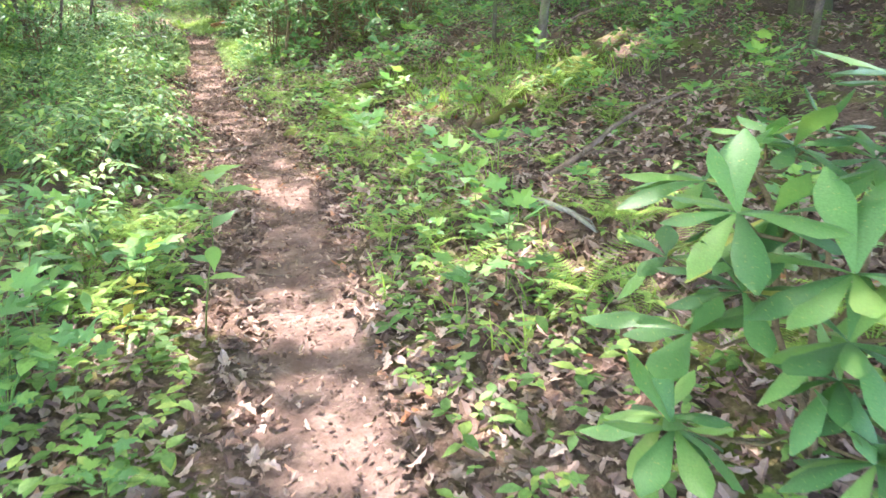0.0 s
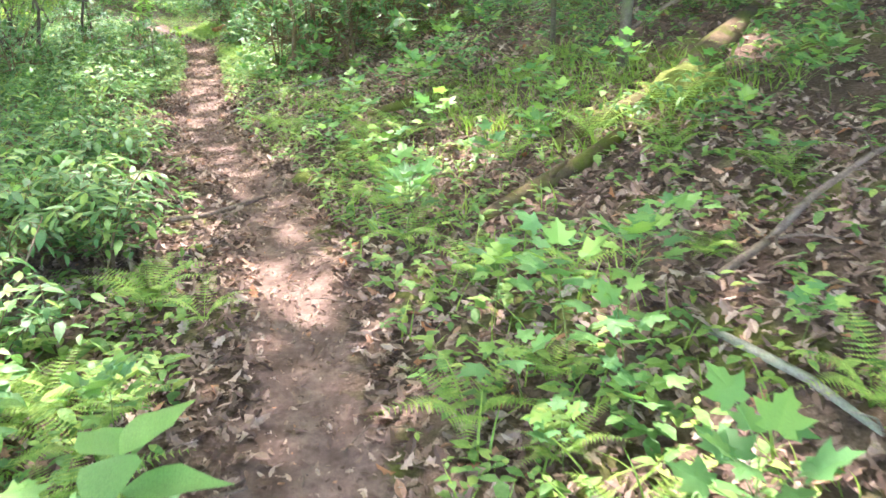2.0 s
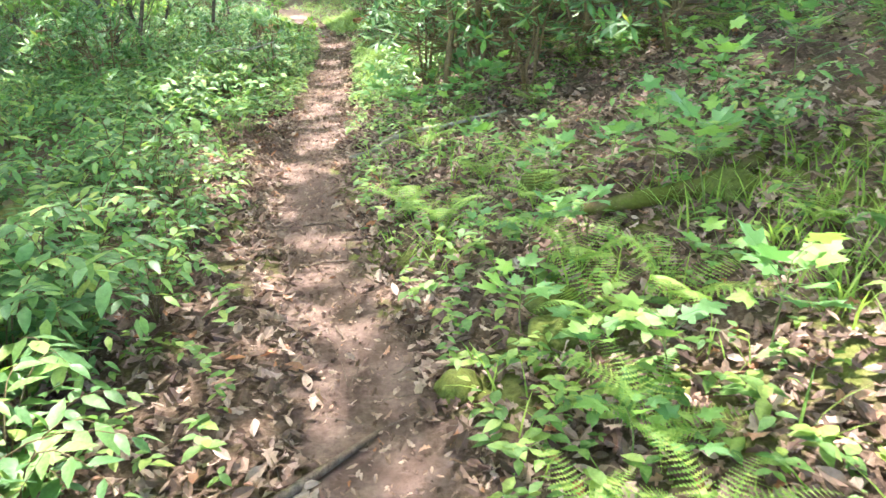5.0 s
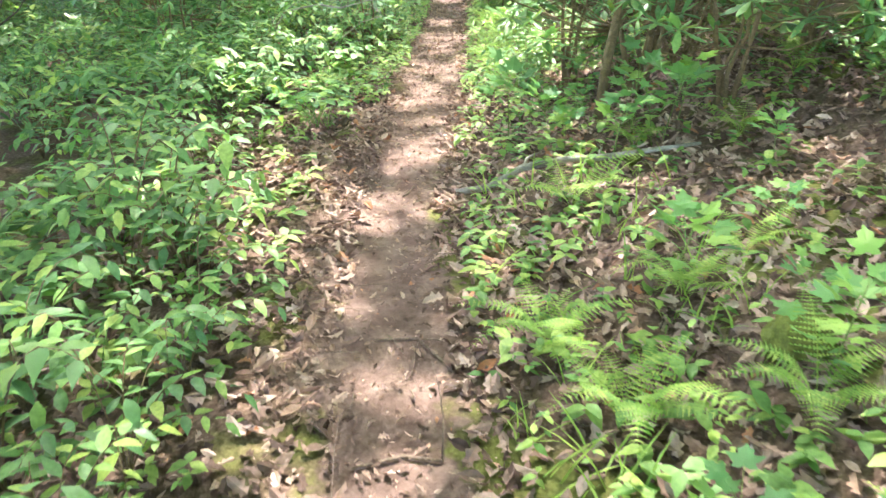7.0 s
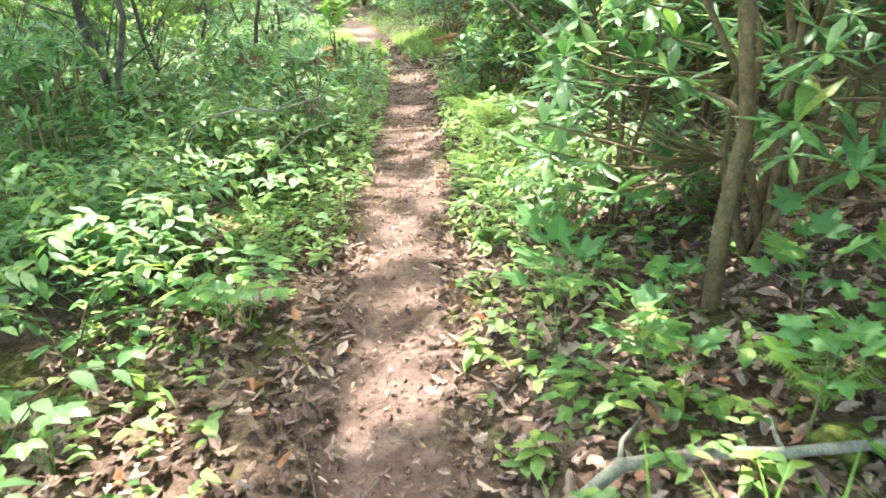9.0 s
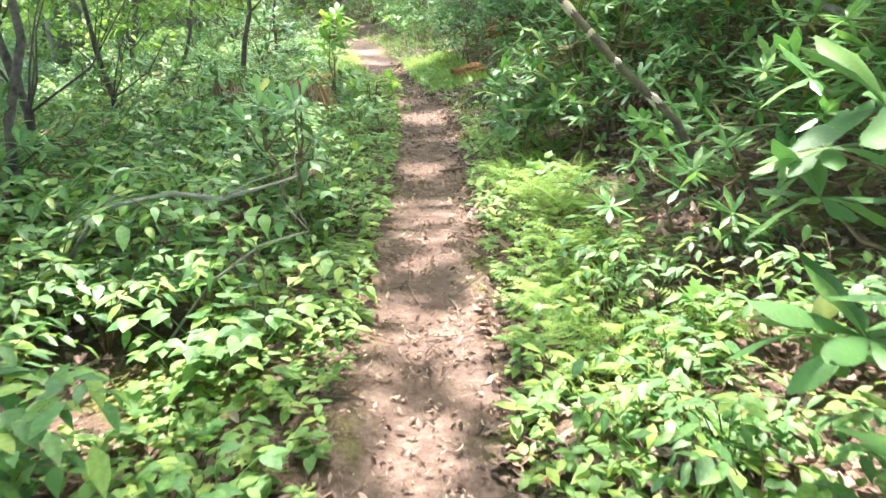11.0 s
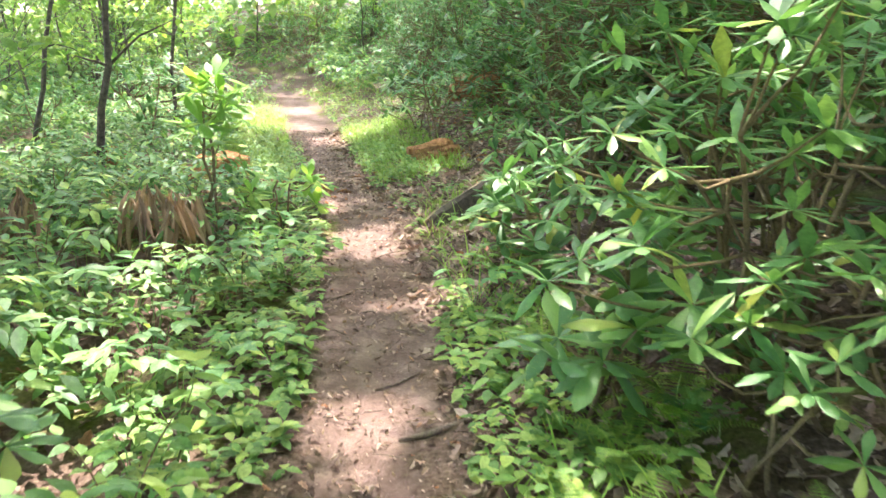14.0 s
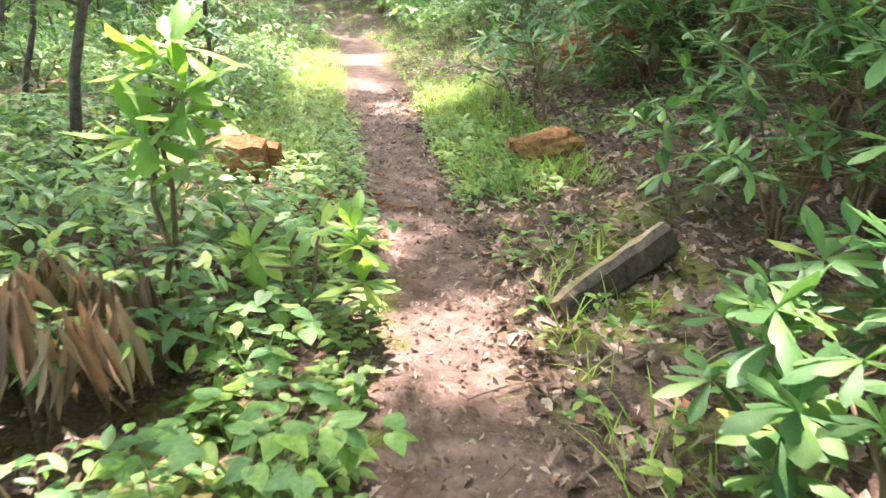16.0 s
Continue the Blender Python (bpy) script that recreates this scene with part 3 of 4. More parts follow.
big_rhodos = [rhododendron(31, 2.6, 1.2, 130, False, 0.15, low=0.1), rhododendron(32, 2.0, 1.1, 105, False, 0.15, low=0.1), rhododendron(33, 3.2, 1.5, 150, False, 0.16, low=0.12)]
scatter(big_rhodos, 24, rng, (-12, -4.6), (7, 38), (0.6, 0.95))
scatter(big_rhodos, 40, rng, (2.3, 6.5), (14.2, 34), (0.75, 1.1))
scatter(big_rhodos, 14, rng, (6.5, 11), (2, 14), (0.8, 1.2))
scatter(big_rhodos, 30, rng, (-9, 9), (29, 46), (0.8, 1.2), lambda s, y: abs(s) > 1.7)


def far_woods():
    g, r = Geo(), random.Random(5)
    shape = leaf([0.05, 0.3, 0.2, 0.01], 0.2, 0.3)
    for k in range(4200):
        az, d = (r.uniform(0, 6.28) if k % 4 == 0 else r.uniform(0.9, 2.9)), r.uniform(27, 60)
        c = Vector((-4 + math.cos(az) * d, 14 + math.sin(az) * d, 0))
        if abs(float(side(c.x, c.y))) < 2.0:
            continue
        c.z = float(height(c.x, c.y)) + r.uniform(0, 1) ** 1.8 * 11
        for j in range(16):
            o = Vector((r.gauss(0, 0.9), r.gauss(0, 0.9), r.gauss(0, 0.5)))
            g.add(shape, aim(c + o, spin(r.uniform(0, 6.28), r.uniform(-0.6, 0.4)), (0, 0, 1), r.uniform(0.35, 0.7)))
    tagged(new("far_woods", g.mesh("far_woods", CANOPY_LEAF)), "distant green woodland foliage all around", "woodland", kind="stuff")


far_woods()
for x, y, k, size in ((-4.2, 21.0, 0, 0.95), (-4.7, 22.1, 1, 1.0), (-5.3, 23.4, 0, 0.9), (-3.3, 19.6, 2, 0.85), (-2.7, 18.0, 0, 1.0), (-5.6, 25.0, 1, 1.1), (-2.5, 16.6, 1, 0.95), (-3.6, 20.3, 1, 0.9), (-2.0, 15.0, 0, 0.9)):
    put(big_rhodos[k], ground_at(x, y), x * 7, size / big_rhodos[k].scale.x)

# ---------------------------------------------------------------- shrubs beside the trail
# the dark rhododendron with a crooked stem, where the trail straightens
settle(rhododendron(41, 2.3, 0.95, 95, False, 0.15, (0.1, 0.1), "dark rhododendron tree with a crooked grey stem", 0.12), ground_at(-2.25, 12.3))
settle(rhododendron(42, 1.05, 0.5, 32, True, 0.22, (0.0, 0.0), "young rhododendron with long pale green leaves", 0.2), ground_at(1.02, 1.8), 0.6)
settle(rhododendron(43, 1.55, 0.36, 20, True, 0.19, (-0.02, 0.0), low=0.2), ground_at(-2.88, 12.85), 1.0)
settle(rhododendron(44, 0.95, 0.3, 11, True, 0.17, low=0.5), ground_at(-5.6, 15.05), 2.0)
settle(rhododendron(54, 0.8, 0.4, 12, True, 0.16, low=0.4), ground_at(-6.3, 15.9), 1.0)
settle(rhododendron(45, 0.7, 0.42, 15, True, 0.17, low=0.3), ground_at(-4.45, 17.75), 0.4)
settle(rhododendron(46, 1.0, 0.5, 18, True, 0.17, low=0.25), ground_at(-3.9, 18.2), 2.4)
settle(rhododendron(47, 0.55, 0.42, 15, True, 0.16, low=0.3), ground_at(-5.05, 19.3), 4.0)
settle(rhododendron(52, 0.75, 0.45, 15, True, 0.17, low=0.3), ground_at(-4.6, 19.9), 3.0)
settle(rhododendron(53, 0.6, 0.35, 11, True, 0.16, low=0.3), ground_at(-5.0, 18.75), 1.0)
settle(rhododendron(48, 0.6, 0.42, 12, True, 0.15, low=0.35), ground_at(-3.35, 15.9), 5.0)
settle(rhododendron(49, 0.6, 0.35, 10, True, 0.15, low=0.35), ground_at(-4.15, 16.9), 1.2)
settle(rhododendron(50, 0.5, 0.35, 9, True, 0.15, low=0.35), ground_at(-7.2, 19.9), 1.2)
settle(rhododendron(51, 1.22, 0.14, 8, True, 0.23, low=0.6, leaf_mat=YOUNG_RHODO_LEAF, label="slender young rhododendron with bright yellow-green leaves"), ground_at(-7.3, 19.35), 1.2)
settle(rhododendron(58, 0.5, 0.3, 8, True, 0.18, low=0.5, leaf_mat=YOUNG_RHODO_LEAF, label="low young rhododendron with bright yellow-green leaves"), ground_at(-6.95, 19.75), 0.3)
settle(rhododendron(55, 0.7, 0.4, 14, True, 0.16, low=0.3), ground_at(-5.6, 21.55), 2.2)
settle(rhododendron(56, 1.2, 0.5, 20, True, 0.17, low=0.3), ground_at(-4.75, 20.75), 0.2)
settle(rhododendron(57, 0.5, 0.22, 7, True, 0.2, low=0.45), ground_at(-4.62, 17.3), 0.7)
small_rhodos = [rhododendron(61, 0.9, 0.55, 22, False, 0.15), rhododendron(62, 1.3, 0.7, 36, False, 0.15), rhododendron(63, 0.6, 0.4, 14, False, 0.14)]
for x, y, k in ((-1.7, 11.85, 1.0), (-1.25, 12.25, 1.1), (-2.0, 12.35, 0.9)):
    put(small_rhodos[1], ground_at(x, y), x * 5, k)
for x, y, k in ((-3.35, 14.75, 1.0), (-3.0, 14.85, 1.1), (-3.15, 15.35, 1.2)):
    put(small_rhodos[2], ground_at(x, y), x * 9, k)
rng = random.Random(17)
scatter(small_rhodos, 42, rng, (1.15, 3.6), (13.8, 27), (0.8, 1.2), lambda s, y: s > 1.3 and (s > 1.9 or y > 16.5) and not (19.6 < y < 21.6 and s < 1.5))
scatter(small_rhodos, 22, rng, (-5, -1.9), (13, 30), (0.8, 1.15))
scatter(small_rhodos, 10, rng, (2.4, 5), (11.5, 14.5), (0.8, 1.2))

near_shrubs = [evergreen_shrub(71, 4, 0.6, True), evergreen_shrub(72, 3, 0.5, True), evergreen_shrub(73, 3, 0.62, True)]
low_shrubs = [evergreen_shrub(74, 9, 0.58, False), evergreen_shrub(75, 8, 0.5, False), evergreen_shrub(76, 10, 0.64, False)]


def left_edge(y):
    return -float(np.interp(y, [0, 3.6, 4.6, 6, 7.3, 8.2, 11.5, 12.5, 18, 20, 26], [1.0, 0.95, 0.45, 0.4, 0.5, 0.95, 0.9, 0.45, 0.45, 0.7, 0.8]))


rng = random.Random(27)
scatter(near_shrubs, 23, rng, (-1.9, -0.5), (1.5, 19.5), (0.8, 1.1), lambda s, y: s < left_edge(y) - 0.12 and s > left_edge(y) - 0.6)
scatter(low_shrubs, 130, rng, (-3.2, -0.9), (3.6, 22), (0.8, 1.15), lambda s, y: s < left_edge(y) - 0.4)
scatter(low_shrubs, 14, rng, (-1.7, -0.8), (5.2, 10.5), (0.95, 1.2))
scatter(low_shrubs, 15, rng, (0.8, 1.7), (12.8, 14.6), (0.55, 0.8))


def undergrowth():
    """Low shrubs too many to count, further from the trail."""
    g, r = Geo(), random.Random(28)
    kinds = [shrub_template(74, 9, 0.56), shrub_template(75, 8, 0.5), shrub_template(76, 10, 0.64)]
    bands = [((-7.5, -1.0), (3.4, 28), 560, 1.0, left_edge), ((-6.5, -1.9), (-1, 4), 70, 1.0, None), ((2.2, 6), (3, 13), 60, 0.75, None), ((1.8, 6.5), (14.5, 28), 30, 0.8, None),
             ((-16, -7.5), (2, 45), 330, 1.5, None), ((6, 15), (0, 45), 260, 1.5, None), ((-8, 8), (28, 46), 330, 1.4, None)]
    for (s0, s1), (y0, y1), n, k, edge in bands:
        for _ in range(n):
            s, y = r.uniform(s0, s1), r.uniform(y0, y1)
            if abs(s) < 1.0 or not is_clear(s, y) or (edge and s > edge(y) - 0.4):
                continue
            g.add(r.choice(kinds), Matrix.Translation(at(s, y, -0.02)) @ Euler((r.uniform(-.15, .15), r.uniform(-.15, .15), r.uniform(0, 6.28))).to_matrix().to_4x4() @ Matrix.Scale(k * r.uniform(0.8, 1.2), 4))
    tagged(new("undergrowth", g.mesh("undergrowth", SHRUB_LEAF)), "dense knee-high evergreen undergrowth", "undergrowth", kind="stuff")


undergrowth()

seedlings = [maple_seedling(81, 0.26, 9, 0.092), maple_seedling(82, 0.34, 12, 0.1), maple_seedling(83, 0.17, 6, 0.085), maple_seedling(84, 0.4, 15, 0.108)]
rng = random.Random(37)
scatter(seedlings, 100, rng, (0.55, 5.0), (2.2, 13), (0.75, 1.15), lambda s, y: rng.random() < 1.0 - 0.17 * s)
scatter(seedlings, 20, rng, (-1.4, -0.6), (1.5, 5), (0.6, 0.9))
scatter(seedlings, 22, rng, (-1.3, -0.6), (12, 21), (0.6, 0.9))
scatter(seedlings, 16, rng, (0.6, 1.2), (13, 21), (0.5, 0.8))
for x, y, k, t in ((0.3, 3.2, 3, 0.4), (0.1, 2.95, 0, 1.9), (0.05, 4.35, 3, 1.0), (-0.2, 4.7, 1, 2.0), (0.3, 4.5, 3, 4.0), (-2.25, 11.05, 1, 3.0), (-2.2, 11.5, 3, 0.5), (-1.95, 11.6, 1, 2.5), (-1.6, 2.4, 3, 0.7), (-1.45, 3.3, 1, 2.7), (-1.9, 3.6, 3, 1.7), (-0.8, 8.95, 3, 0.3), (-0.6, 8.6, 3, 1.4), (0.2, 4.05, 1, 5.2), (-0.85, 7.4, 0, 2.1), (-1.35, 7.75, 0, 0.7)):
    put(seedlings[k], ground_at(x, y), t, 1.0 / seedlings[k].scale.x)

ferns = [fern(91, 7, 0.52), fern(92, 6, 0.44), fern(93, 8, 0.6)]
rng = random.Random(47)
scatter(ferns, 58, rng, (0.55, 3.5), (2, 13.2), (0.6, 1.1), lambda s, y: rng.random() < 1.2 - 0.25 * s)
scatter(ferns, 14, rng, (-1.3, -0.6), (2.6, 5.5), (0.6, 0.9))
scatter(ferns, 34, rng, (0.5, 1.1), (13.6, 18), (0.6, 0.95))
for x, y, k, t in ((-0.33, 4.07, 0, 0.0), (0.96, 3.56, 2, 1.0), (0.63, 3.0, 2, 2.0), (-1.56, 5.04, 1, 0.5), (-1.66, 4.01, 0, 0.9), (-2.2, 9.3, 2, 0.2), (-1.88, 8.94, 2, 0.8), (-2.35, 10.47, 2, 1.9)):
    put(ferns[k], ground_at(x, y), t, 0.72 / ferns[k].scale.x)


# broad three-leaved herbs at the trail's edge
HEART_OUTLINE = [(0.0, 0.0), (0.2, -0.06), (0.38, 0.08), (0.42, 0.3), (0.33, 0.55), (0.18, 0.78), (0.0, 1.0)]
TRIPLE_SHAPES = [lobed(HEART_OUTLINE, f, d, 0.12) for f, d in ((0.12, 0.15), (-0.1, 0.3))]


def broadleaf_herb(seed, tall, sprays, size):
    """Upright stalks, each with three broad leaflets at its tip."""
    r = random.Random(seed)
    ob = thing("broadleaf_herb", "low herb with broad three-part blue-green leaves", "herb", "broad-leaved herbs at the trail's edge")
    for k in range(sprays):
        az = 2.4 * k + r.uniform(-0.3, 0.3)
        reach = tall * r.uniform(0.25, 0.8)
        tip = Vector((math.cos(az) * reach, math.sin(az) * reach, tall * r.uniform(0.55, 1.0)))
        g = Geo().add(tube(bend((0, 0, -0.02), tip, 0.03, 4, 0.01, r), [0.003, 0.0025, 0.002, 0.0015], 4))
        for j in (-1.15, 0.0, 1.15):
            g.add(r.choice(TRIPLE_SHAPES), aim(tip, spin(az + j, r.uniform(-0.25, 0.1)), (r.uniform(-.15, .15), r.uniform(-.15, .15), 1), size * r.uniform(0.8, 1.15)))
        part("leaf", g, MAPLE_LEAF, ob, smooth=False)
    return ob


broad_herbs = [broadleaf_herb(111, 0.32, 7, 0.085), broadleaf_herb(112, 0.25, 5, 0.075), broadleaf_herb(113, 0.4, 8, 0.095)]
rng = random.Random(57)
scatter(broad_herbs, 26, rng, (-1.0, -0.42), (11.6, 21), (0.8, 1.1))
scatter(broad_herbs, 12, rng, (-1.5, -0.8), (1.6, 5), (0.8, 1.1))
scatter(broad_herbs, 8, rng, (-1.5, -0.9), (8, 12), (0.8, 1.1))
scatter(broad_herbs, 9, rng, (0.5, 1.1), (12.8, 19), (0.6, 0.9))
for k, (x, y) in enumerate(((-7.1, 18.1), (-6.85, 17.9), (-7.45, 18.15), (-6.7, 18.3), (-7.3, 17.8), (-6.6, 18.7))):
    put(broad_herbs[k % 3], ground_at(x, y), 1.3 * k, 1.0 / broad_herbs[k % 3].scale.x)
for k, (x, y) in enumerate(((-7.0, 17.75), (-7.6, 18.0), (-6.85, 18.25), (-3.2, 8.35), (-3.35, 8.8), (-3.05, 7.95), (-3.5, 9.1))):
    put(low_shrubs[k % 3], ground_at(x, y), 2.1 * k, 0.75 / low_shrubs[k % 3].scale.x)

# ---------------------------------------------------------------- fallen wood, stumps, rocks
def fallen(name, label, category, points, radii, mat, sides=8, rough=0.1, twigs=0, seed=0, mat_end=None):
    rng = random.Random(seed)
    ob = thing(name, label, category)
    base = Vector(points[0])
    ob.matrix_world = Matrix.Translation(base)
    local = [Vector(p) - base for p in points]
    part("bole" if max(radii) > 0.05 else "shaft", Geo().add(tube(local, radii, sides, rough, seed)), mat, ob)
    for k in range(twigs):
        i = rng.randint(1, len(local) - 1)
        tip = local[i] + Vector((rng.uniform(-0.35, 0.35), rng.uniform(-0.35, 0.35), rng.uniform(0.02, 0.2)))
        part("twig", Geo().add(tube(bend(local[i], tip, 0.02, 4, 0.02, rng), [radii[i] * 0.5, radii[i] * 0.4, radii[i] * 0.3, radii[i] * 0.15], 5)), mat, ob)
    return ob


def on_ground(pts, up):
    return [ground_at(x, y, up) for x, y in pts]


fallen("fallen_branch", "crooked lichen-grey branch lying on leaf litter", "branch", [ground_at(-3.05, 10.79, 0.02), ground_at(-2.87, 10.8, 0.03), ground_at(-2.72, 10.96, 0.07), ground_at(-2.5, 10.98, 0.07), ground_at(-2.3, 10.98, 0.06), ground_at(-2.05, 11.0, 0.07), ground_at(-1.8, 11.06, 0.06)],
       [0.018, 0.021, 0.021, 0.019, 0.017, 0.014, 0.009], LICHEN, 8, 0.1, 2, 1)
fallen("stick", "dark stick lying across the trail", "stick", [ground_at(-2.2, 6.4, 0.1), ground_at(-2.05, 6.65, 0.05), ground_at(-1.92, 6.95, 0.02), ground_at(-1.78, 7.25, 0.012)], [0.018, 0.019, 0.017, 0.01], STICK, 7, 0.1, 0, 2)
fallen("fallen_log", "mossy fallen log rotting on the slope", "log", on_ground([(-0.2, 5.78), (0.0, 5.92), (0.2, 6.1), (0.42, 6.3), (0.7, 6.52)], 0.045), [0.034, 0.045, 0.052, 0.052, 0.045], MOSSY, 10, 0.12, 1, 3)
# a thin log shape stands in for small moss mounds here
fallen("fallen_log", "low log-shaped moss mound among seedlings", "log", on_ground([(-1.15, 8.75), (-0.9, 8.78), (-0.6, 8.8), (-0.3, 8.95)], 0.05), [0.03, 0.045, 0.045, 0.03], MOSSY, 10, 0.14, 0, 4)
fallen("fallen_branch", "pale weathered branch on brown leaves", "branch", on_ground([(0.55, 4.3), (0.62, 4.1), (0.71, 3.88), (0.8, 3.62)], 0.03), [0.014, 0.017, 0.016, 0.01], LICHEN, 7, 0.1, 1, 5)
fallen("fallen_branch", "bare grey branch propped on the slope", "branch", [ground_at(0.7, 4.65, 0.03), ground_at(0.9, 4.7, 0.1), ground_at(1.1, 4.78, 0.2), ground_at(1.35, 4.85, 0.28), ground_at(1.75, 4.9, 0.3)], [0.019, 0.018, 0.016, 0.012, 0.007], STICK, 7, 0.1, 4, 6)
fallen("fallen_branch", "thin bare branch arching over the bank", "branch", [ground_at(1.1, 8.6, 0.05), ground_at(1.5, 8.5, 0.25), ground_at(2.0, 8.5, 0.28), ground_at(2.6, 8.7, 0.1)], [0.02, 0.018, 0.015, 0.008], STICK, 6, 0.1, 3, 7)
# added log shape, in place of the bank's mossy lip
fallen("fallen_log", "mossy log shape added as the lip of the bank", "log", on_ground([(0.3, 6.72), (0.7, 6.9), (1.15, 7.05), (1.6, 7.6), (2.2, 8.4)], 0.03), [0.05, 0.08, 0.1, 0.1, 0.07], MOSSY, 10, 0.14, 0, 8)
fallen("fallen_log", "dark log half hidden in undergrowth", "log", on_ground([(-3.1, 4.6), (-2.8, 4.7), (-2.5, 4.75)], 0.1), [0.06, 0.06, 0.05], STICK, 8, 0.1, 0, 9)
fallen("stick", "thin twig beside the trail", "stick", on_ground([(-1.5, 3.6), (-1.25, 3.72), (-1.05, 3.85)], 0.02), [0.008, 0.01, 0.006], STICK, 6, 0.1, 1, 10)
fallen("stick", "thin forked stick on the trail", "stick", on_ground([(-4.35, 14.3), (-4.4, 14.45), (-4.47, 14.55), (-4.5, 14.62)], 0.012), [0.007, 0.009, 0.009, 0.006], STICK, 6, 0.1, 1, 11)
fallen("stick", "thin crooked stick lying on the trail", "stick", on_ground([(-5.35, 17.2), (-5.25, 17.25), (-5.1, 17.38), (-5.0, 17.42)], 0.012), [0.006, 0.012, 0.01, 0.006], STICK, 6, 0.1, 0, 12)
fallen("stick", "thin stick lying on the trail", "stick", on_ground([(-2.62, 8.6), (-2.5, 8.7), (-2.38, 8.72)], 0.012), [0.006, 0.008, 0.006], STICK, 6, 0.1, 1, 13)
fallen("fallen_branch", "dead grey branch reaching out of rhododendrons", "branch", [ground_at(-2.2, 15.6, 0.75), ground_at(-2.7, 15.2, 0.95), ground_at(-3.1, 15.6, 1.2), ground_at(-3.6, 16.3, 1.6)], [0.022, 0.02, 0.018, 0.012], LICHEN, 7, 0.1, 4, 14)
fallen("fallen_branch", "broken dead branches heaped under rhododendrons", "branch", [ground_at(-4.2, 15.25, 0.05), ground_at(-3.8, 15.4, 0.15), ground_at(-3.4, 15.5, 0.22), ground_at(-2.9, 15.7, 0.3)], [0.005, 0.008, 0.009, 0.01], STICK, 6, 0.1, 5, 15)
leaning = fallen("leaning_trunk", "leaning dark trunk with pale peeled patches", "trunk", [ground_at(-3.2, 15.0, -0.05), (-3.24, 15.0, 0.45), (-3.46, 15.06, 0.84), (-3.8, 15.14, 1.13), (-4.11, 15.24, 1.44), (-4.6, 15.4, 2.0), (-5.2, 15.6, 2.75)], [0.026, 0.024, 0.022, 0.021, 0.02, 0.018, 0.014], PATCHY, 9, 0.08, 0, 16)
knots = [Vector((-3.46, 15.06, 0.84)), Vector((-3.8, 15.14, 1.13)), Vector((-4.11, 15.24, 1.44)), Vector((-4.6, 15.4, 2.0))]
for k, t0, t1 in ((0, 0.2, 0.45), (0, 0.85, 0.98), (1, 0.3, 0.42), (1, 0.62, 0.9), (2, 0.25, 0.4)):
    a, b = knots[k].lerp(knots[k + 1], t0), knots[k].lerp(knots[k + 1], t1)
    base = leaning.matrix_world.translation
    part("peeled_patch", Geo().add(tube([a - base, a.lerp(b, 0.5) - base, b - base], [0.017, 0.0255, 0.017], 8, 0.12, k)), PEELED, leaning, "pale peeled patch of bare wood")
fallen("dead_branch", "bare twiggy grey branch sticking out of shrubs", "branch", [ground_at(-5.5, 13.6, 0.0), (-5.3, 13.75, 0.28), (-5.1, 13.85, 0.44), (-4.9, 13.92, 0.5)], [0.008, 0.007, 0.005, 0.003], LICHEN, 5, 0.1, 5, 18)
fallen("dead_branch", "bare crooked grey branch lying over shrubs", "branch", [ground_at(-6.3, 13.85, 0.1), (-6.0, 13.95, 0.5), (-5.7, 14.1, 0.56), (-5.5, 14.2, 0.52), (-5.2, 14.4, 0.6)], [0.014, 0.012, 0.012, 0.01, 0.006], LICHEN, 6, 0.1, 4, 19)
fallen("dead_branch", "upright bare tan stems of a dying shrub", "branch", [ground_at(-2.3, 5.6, 0.0), (-2.22, 5.68, 0.25), (-2.1, 5.75, 0.5), (-2.02, 5.85, 0.62)], [0.007, 0.006, 0.005, 0.003], SAWN, 5, 0.1, 4, 20)
fallen("dead_branch", "upright bare tan stems of a dying shrub", "branch", [ground_at(-2.45, 5.2, 0.0), (-2.5, 5.3, 0.25), (-2.42, 5.4, 0.45)], [0.007, 0.006, 0.003], SAWN, 5, 0.1, 3, 21)
fallen("stick", "dark broken stick beside the trail", "stick", on_ground([(-5.75, 19.1), (-5.65, 19.25), (-5.5, 19.3)], 0.012), [0.008, 0.009, 0.006], STICK, 6, 0.1, 1, 22)
fallen("stick", "small root across the trail", "stick", on_ground([(-6.75, 20.9), (-6.55, 20.95), (-6.35, 20.85)], 0.004), [0.008, 0.012, 0.008], STICK, 6, 0.1, 0, 23)
fallen("stick", "dark twig lying on the trail", "stick", on_ground([(-1.15, 3.75), (-0.98, 3.78), (-0.8, 3.74)], 0.01), [0.005, 0.007, 0.005], STICK, 6, 0.1, 1, 24)
fallen("stick", "dark twig lying on the trail", "stick", on_ground([(-0.15, 2.75), (0.05, 2.55), (0.2, 2.35)], 0.012), [0.006, 0.009, 0.006], STICK, 6, 0.1, 1, 25)
